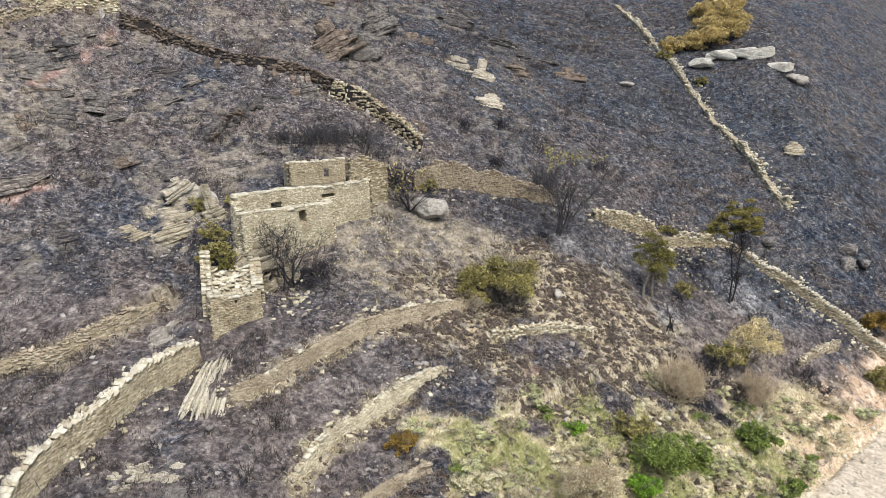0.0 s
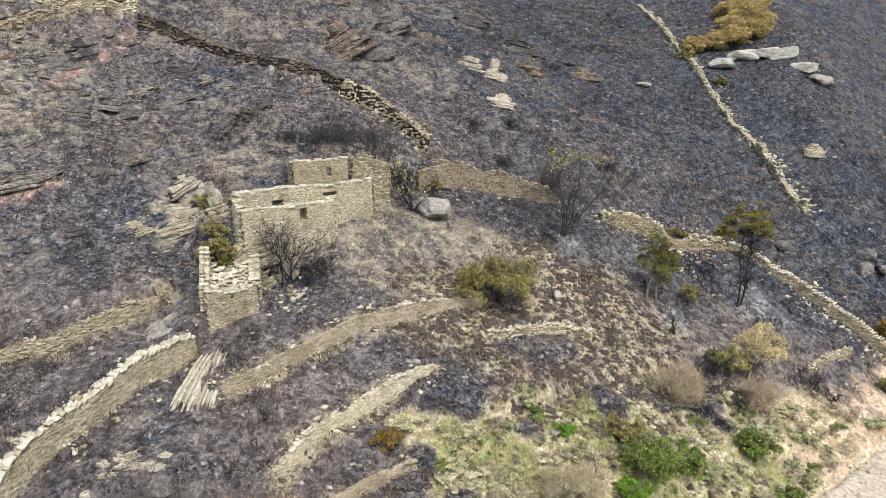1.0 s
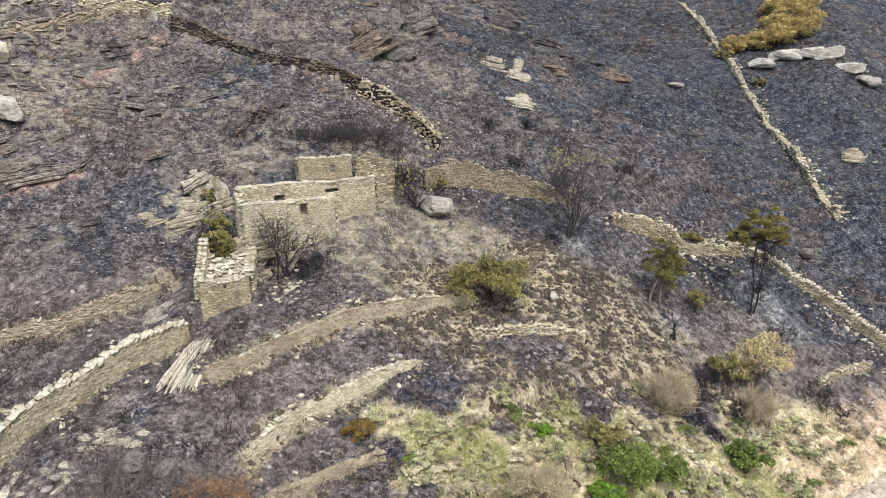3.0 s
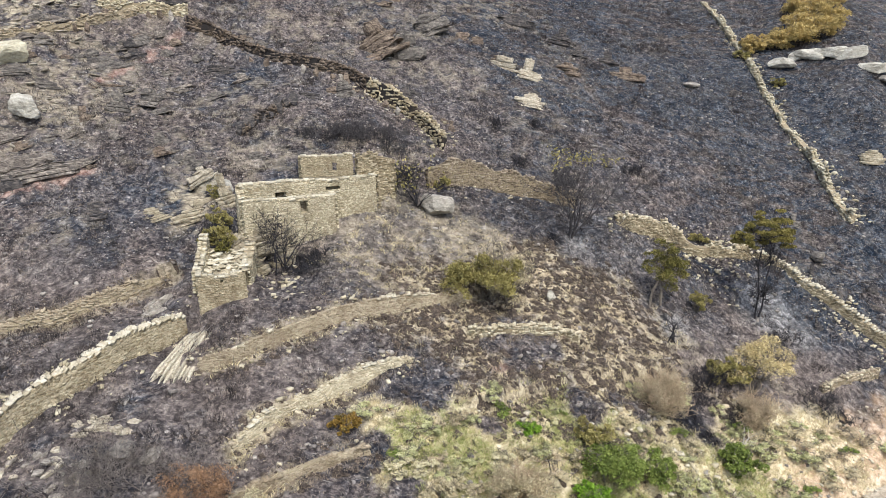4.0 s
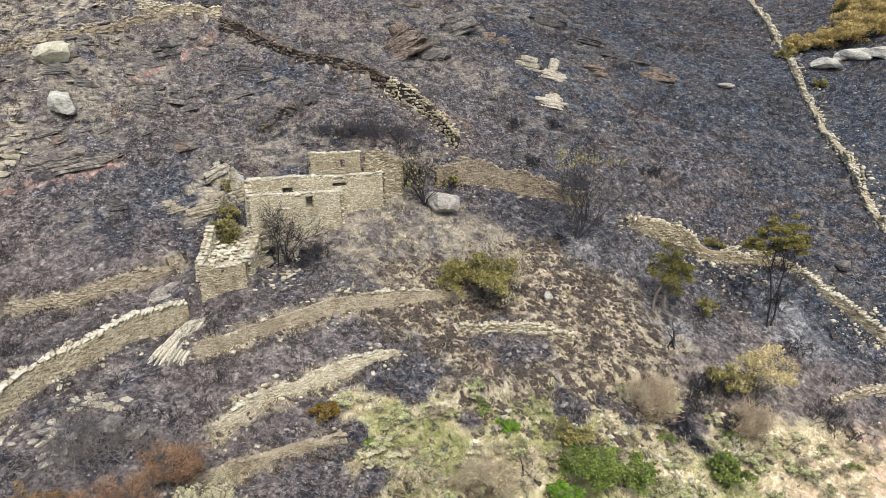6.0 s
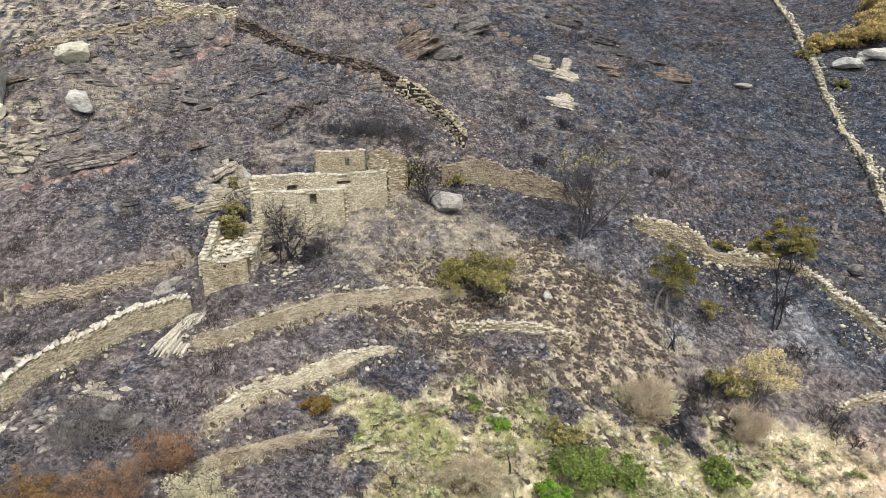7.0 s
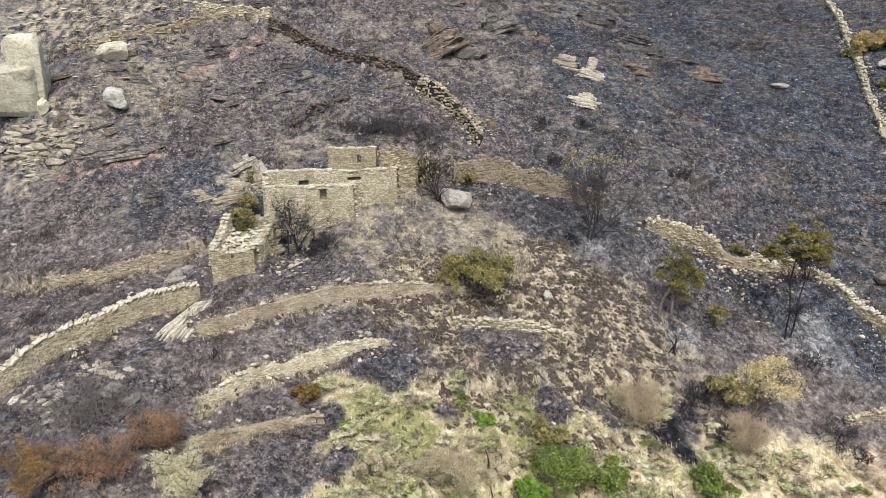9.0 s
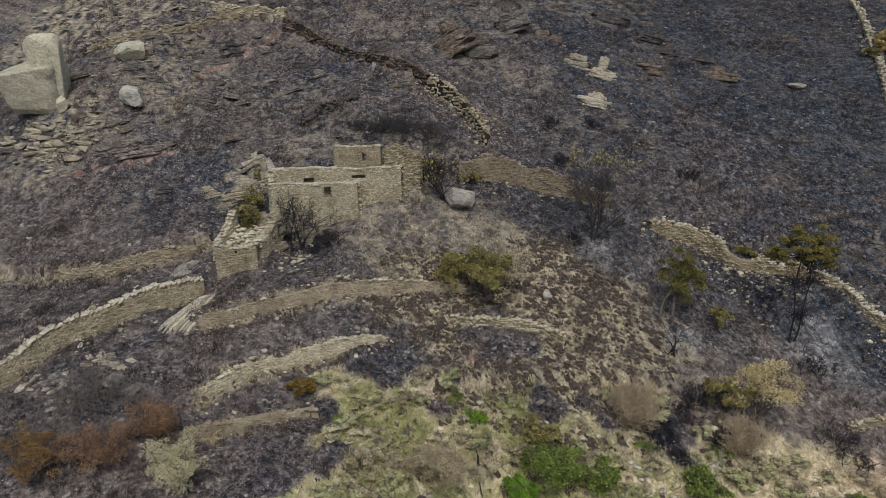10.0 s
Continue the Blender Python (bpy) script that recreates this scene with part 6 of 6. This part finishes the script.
LEAF_CREAM = leaf_material("cream_leaves", (0.40, 0.36, 0.21), (0.60, 0.55, 0.35), (0.74, 0.69, 0.50))
LEAF_FLAT = leaf_material("sunlit_olive_leaves", (0.12, 0.11, 0.03), (0.22, 0.19, 0.055), (0.34, 0.29, 0.11))
LEAF_FRESH = leaf_material("bright_green_leaves", (0.08, 0.16, 0.015), (0.17, 0.32, 0.03), (0.30, 0.46, 0.07))
LEAF_RUSTGREEN = leaf_material("orange_green_leaves", (0.13, 0.11, 0.025), (0.26, 0.15, 0.035), (0.34, 0.26, 0.08))
plants()


# ---- what covers the ground: stalks, tufts and loose stones ----
def sown(rng, count, x0, x1, y0, y1, weight):
    """Random plan points, kept by a chance that weight(x, y) gives."""
    xs, ys = [], []
    have = 0
    while have < count:
        x, y = rng.uniform(x0, x1, count), y0 + (y1 - y0) * rng.uniform(0, 1, count) ** 1.25
        k = rng.uniform(size=count) < weight(x, y)
        xs.append(x[k])
        ys.append(y[k])
        have += int(k.sum())
    return np.concatenate(xs)[:count], np.concatenate(ys)[:count]


def clear(x, y):
    """Keeps out of the road and of the walled rooms."""
    k = (road_side(x, y) > 0.4) | (x < 12)
    for a, b, r in ((-13.6, 40.6, 2.2), (-11.5, 48.6, 3.4), (-9.5, 51.0, 2.4)):
        k &= np.hypot(x - a, y - b) > r
    return k.astype(float)


def blades(name, x, y, per, high, wide, spread_, rng, material, label, lean=0.5):
    n = len(x)
    z = ground(x, y)
    bx = np.repeat(x, per) + rng.normal(0, spread_, n * per)
    by = np.repeat(y, per) + rng.normal(0, spread_, n * per)
    bz = np.repeat(z, per) - 0.03
    h = np.repeat(rng.uniform(0.5, 1.3, n), per) * rng.uniform(0.5, 1.2, n * per) * high
    a = rng.uniform(0, 2 * math.pi, n * per)
    w = wide * rng.uniform(0.6, 1.5, n * per)
    dx, dy = np.cos(a) * w, np.sin(a) * w
    lx, ly = rng.normal(0, lean, n * per) * h, rng.normal(0, lean, n * per) * h
    v = np.stack([np.stack([bx - dx, by - dy, bz], 1), np.stack([bx + dx, by + dy, bz], 1), np.stack([bx + lx, by + ly, bz + h], 1)], 1).reshape(-1, 3)
    me = quick_mesh(name, v, np.arange(3 * n * per).reshape(-1, 3))
    return tagged(part(name, me, material), label, name.replace("_", " "), kind="stuff")


def pebbles(name, x, y, lo, hi, rng, material, label, flat=1.0):
    n = len(x)
    s = lo * (hi / lo) ** (rng.uniform(0, 1, n) ** 2.2)
    shape = np.stack([s, s * rng.uniform(0.5, 0.9, n), s * flat * rng.uniform(0.25, 0.6, n)], 1) / 2
    a = rng.uniform(0, math.pi, n)
    v = CORNERS[None] * (1 + rng.uniform(-0.45, 0.1, (n, 8, 3))) * shape[:, None]
    c, q = np.cos(a)[:, None], np.sin(a)[:, None]
    v = np.stack([v[..., 0] * c - v[..., 1] * q, v[..., 0] * q + v[..., 1] * c, v[..., 2] + rng.normal(0, 0.2, (n, 1)) * v[..., 0]], -1)
    v += np.stack([x, y, ground(x, y) + shape[:, 2] * 0.4], 1)[:, None]
    faces = (BOX[None] + 8 * np.arange(n)[:, None, None]).reshape(-1, 4)
    return tagged(part(name, quick_mesh(name, v.reshape(-1, 3), faces), material), label, "stones", kind="stuff")


def apart(x, y, gap):
    """Which points to keep so that no two lie closer than the gap."""
    seen, keep = {}, []
    for k, (a, b) in enumerate(zip(x, y)):
        i, j = int(a // gap), int(b // gap)
        if all(math.hypot(a - x[q], b - y[q]) > gap for di in (-1, 0, 1) for dj in (-1, 0, 1) for q in seen.get((i + di, j + dj), ())):
            seen.setdefault((i, j), []).append(k)
            keep.append(k)
    return np.array(keep)


def mounds(name, x, y, lo, hi, rng, material, label, few=1.0):
    """Low ragged domes of burnt tussock, in three rings."""
    n, sides = len(x), 9
    r = lo * (hi / lo) ** (rng.uniform(0, 1, n) ** few)
    z = ground(x, y)
    ang = np.linspace(0, 2 * math.pi, sides, endpoint=False)[None] + rng.uniform(0, 6, (n, 1))
    rag = rng.uniform(0.45, 1.45, (n, sides))
    rows = []
    for f, h in ((1.0, -0.1), (0.85, 0.24), (0.45, 0.46)):
        q = r[:, None] * f * rag * rng.uniform(0.85, 1.15, (n, sides))
        px, py = x[:, None] + np.cos(ang) * q * 1.2, y[:, None] + np.sin(ang) * q * 0.85
        rows.append(np.stack([px, py, ground(px.ravel(), py.ravel()).reshape(n, sides) + h * r[:, None] * rng.uniform(0.6, 1.4, (n, sides))], -1))
    top = np.stack([x, y, z + 0.55 * r], 1)[:, None]
    v = np.concatenate(rows + [top], 1)
    i = np.arange(sides)
    j = (i + 1) % sides
    quads = np.concatenate([np.stack([i + o, j + o, j + o + sides, i + o + sides], 1) for o in (0, sides)] + [np.stack([i + 2 * sides, j + 2 * sides, np.full(sides, 3 * sides)], 1)[:, [0, 1, 2, 2]]])
    tris = np.concatenate([quads[:, :3], quads[:2 * sides][:, [0, 2, 3]]])
    faces = (tris[None] + (3 * sides + 1) * np.arange(n)[:, None, None]).reshape(-1, 3)
    return tagged(part(name, quick_mesh(name, v.reshape(-1, 3), faces), material), label, "tussocks", kind="stuff")


def twigs(x, y, rng):
    """Thin fallen twigs, black to ash grey, lying on the burnt ground."""
    n = len(x)
    a, l = rng.uniform(0, math.pi, n), rng.uniform(0.15, 0.55, n)
    dx, dy = np.cos(a) * l, np.sin(a) * l
    z0, z1 = ground(x - dx, y - dy) + rng.uniform(0.02, 0.12, n), ground(x + dx, y + dy) + rng.uniform(0.02, 0.16, n)
    seg = np.stack([x - dx, y - dy, z0, x + dx, y + dy, z1, np.full(n, 0.016), np.full(n, 0.010)], 1)
    me = quick_mesh("fallen_twigs", *tubes(seg, 3))
    tagged(part("fallen_twigs", me, TWIG), "fallen black and ash-grey twigs on burnt ground", "twigs", kind="stuff")


def cover():
    rng = np.random.default_rng(300)
    bare = lambda q: 1 - np.clip(q["tan"] + q["soil"] + q["road"], 0, 1)
    def burnt(x, y):
        q = zones(x, y)
        return clear(x, y) * bare(q) * (0.25 + 0.75 * smooth(0.4, 0.6, fractal(x * 0.4, y * 0.4, 91, 3))) * (1 - 0.6 * np.clip(q["dun"], 0, 1))

    x, y = sown(rng, 26000, -58, 54, 20, 128, burnt)
    blades("charred_scrub", x, y, 6, 0.40, 0.02, 0.16, rng, STALK, "black stalks of burnt heather over the slope")
    x, y = sown(rng, 12000, -58, 54, 20, 128, lambda x, y: burnt(x, y) * (1 - 0.75 * zones(x, y)["dark"]))
    blades("scorched_grass", x, y, 5, 0.2, 0.022, 0.14, rng, SCORCHED, "pale brown scorched grass stubble", 0.9)
    x, y = sown(rng, 6500, -4, 26, 28, 58, lambda x, y: clear(x, y) * np.clip(zones(x, y)["tuft"], 0, 1) * (0.1 + 0.9 * smooth(0.42, 0.58, fractal(x * 0.55, y * 0.55, 55, 3, 0.6))))
    k = apart(x, y, 0.3)
    x, y = x[k], y[k]
    mounds("burnt_tussocks", x, y, 0.08, 0.38, rng, MOUND, "dark brown burnt tussocks on pale dry ground", 1.5)
    blades("burnt_tufts", x, y, 30, 0.16, 0.018, 0.16, rng, TUFT, "stubble of burnt tussocks on dry ground", 0.7)
    edge = lambda x, y: clear(x, y) * smooth(0.15, 0.4, inside(x, y, GREEN_EDGE, 1.0, 2.5)) * smooth(0.5, 0.62, fractal(x * 0.35, y * 0.35, 59, 3)) * smooth(25, 21, x)
    x, y = sown(rng, 700, -6, 25, 26, 48, edge)
    k = apart(x, y, 0.6)
    mounds("burnt_tussocks", x[k], y[k], 0.1, 0.36, rng, MOUND, "black burnt tussocks at the edge of the grass")
    banks = lambda x, y: clear(x, y) * np.maximum.reduce([np.exp(-((along(x, y, l)[0] + 0.15) / 0.75) ** 2) * (along(x, y, l)[1] < 1.5) for l in (UPPER_BANK, MIDDLE_BANK, LOWER_BANK, LEFT_BANK, SHORT_BANK, PATH_BANK)])
    x, y = sown(rng, 520, -30, 20, 25, 50, banks)
    k = apart(x, y, 0.4)
    mounds("burnt_tussocks", x[k], y[k], 0.08, 0.34, rng, MOUND, "black burnt tussocks along the terrace walls", 1.3)
    x, y = sown(rng, 1500, -30, 20, 25, 50, banks)
    blades("dry_grass", x, y, 12, 0.24, 0.022, 0.18, rng, SCORCHED, "scorched grass along the terrace walls", 0.7)
    thick = lambda x, y: burnt(x, y) * smooth(0.54, 0.64, fractal(x * 0.22, y * 0.22, 97, 3))
    x, y = sown(rng, 2600, -58, 54, 20, 128, thick)
    blades("burnt_heather", x, y, 26, 0.55, 0.016, 0.3, rng, STALK, "thickets of black burnt heather", 0.45)
    x, y = sown(rng, 15000, -58, 54, 20, 128, burnt)
    twigs(x, y, rng)
    straw = lambda q: np.clip(q["tan"] - 0.6 * q["soil"] - q["road"], 0, 1) * (1 - 0.75 * q["tuft"])
    grassy = lambda x, y: clear(x, y) * straw(zones(x, y))
    x, y = sown(rng, 11000, -12, 42, 20, 56, grassy)
    blades("dry_grass", x, y, 8, 0.26, 0.022, 0.13, rng, GRASS_TAN, "dry straw-coloured grass on the lower slope", 0.7)
    lush = lambda x, y: clear(x, y) * np.clip(zones(x, y)["green"] * 1.2, 0, 1)
    x, y = sown(rng, 7000, -4, 34, 20, 50, lush)
    blades("green_grass", x, y, 9, 0.24, 0.022, 0.14, rng, GRASS_GREEN, "fresh green grass on the lower slope", 0.7)
    x, y = sown(rng, 8000, -58, 54, 20, 126, lambda x, y: clear(x, y) * (0.3 + 0.7 * smooth(0.45, 0.62, fractal(x * 0.25, y * 0.25, 93, 3))))
    pebbles("loose_stones", x, y, 0.08, 0.55, rng, LOOSE, "loose grey and pale stones on burnt ground")
    x, y = sown(rng, 1000, 14, 40, 36, 54, lambda x, y: ((road_side(x, y) > -4.5) & (road_side(x, y) < 4.5)) * (0.25 + 0.75 * smooth(2.5, 0.2, np.abs(road_side(x, y)))))
    pebbles("roadside_gravel", x, y, 0.05, 0.34, rng, COPING, "gravel and stones beside the dirt track")
    x, y = sown(rng, 700, -2, 40, 24, 52, lambda x, y: clear(x, y) * inside(x, y, GREEN_EDGE) * smooth(0.45, 0.6, fractal(x * 0.5, y * 0.5, 99, 3)))
    pebbles("bank_stones", x, y, 0.1, 0.55, rng, COPING, "pale stones among the grass of the bank")
    lines = [MID_RUBBLE, FAR_RUBBLE, CROFT_WALL[5:]]
    heaps = lambda x, y: clear(x, y) * np.maximum.reduce([np.exp(-(along(x, y, l)[0] / 1.1) ** 2) * (along(x, y, l)[1] < 1) for l in lines])
    x, y = sown(rng, 900, -16, 42, 54, 128, heaps)
    pebbles("wall_rubble", x, y, 0.12, 0.6, rng, STONE_PALE, "pale rubble strewn along the field walls")
    x, y = sown(rng, 1100, -64, -36, 42, 72, lambda x, y: zones(x, y)["rock"])
    pebbles("slope_slabs", x, y, 0.15, 1.1, rng, SLAB, "flat pale slabs breaking through the upper slope", 0.4)
    near = lambda x, y: clear(x, y) * np.maximum.reduce([np.exp(-(np.minimum(along(x, y, l)[0] - 0.4, 0) / 1.3) ** 2) * (along(x, y, l)[0] < 0.8) * (along(x, y, l)[1] < 1) for l in (BIG_WALL, MIDDLE_BANK, UPPER_BANK, FIELD_WALL, HOUSE_LINE)] + [blob(x, y, 23.5, 63.6, 4.0, 95), blob(x, y, 35.0, 62.2, 3.0, 95), blob(x, y, -11.6, 42.4, 2.0, 95)])
    x, y = sown(rng, 1000, -24, 42, 22, 68, near)
    pebbles("fallen_stones", x, y, 0.12, 0.5, rng, STONE_PALE, "stones fallen from the walls")


MID_RUBBLE = ((14.0, 62.6), (19.0, 63.6), (22.0, 63.2), (26.0, 65.4), (30.5, 66.2), (34.0, 63.6), (39.5, 58.0))
FAR_RUBBLE = ((32.5, 116.0), (34.6, 103.5), (36.6, 92.0), (38.2, 84.0), (40.2, 74.6))
SCORCHED = leaf_material("scorched_stubble", (0.10, 0.08, 0.065), (0.22, 0.175, 0.135), (0.40, 0.33, 0.25), 0.1)
TWIG = leaf_material("burnt_twigs", (0.012, 0.011, 0.012), (0.06, 0.055, 0.055), (0.42, 0.39, 0.36), 0.0)
TUFT = leaf_material("burnt_tussock", (0.012, 0.010, 0.009), (0.035, 0.026, 0.02), (0.09, 0.06, 0.04), 0.05)
MOUND = rock_material("burnt_tussock_mound", (0.028, 0.022, 0.019), (0.085, 0.066, 0.054), (0.22, 0.175, 0.135), 3.0)
SLAB = stone_material("pale_slab", (0.22, 0.195, 0.155), (0.38, 0.345, 0.27), (0.55, 0.51, 0.42))
LOOSE = stone_material("loose_stone", (0.10, 0.092, 0.088), (0.22, 0.20, 0.185), (0.42, 0.39, 0.345))
cover()
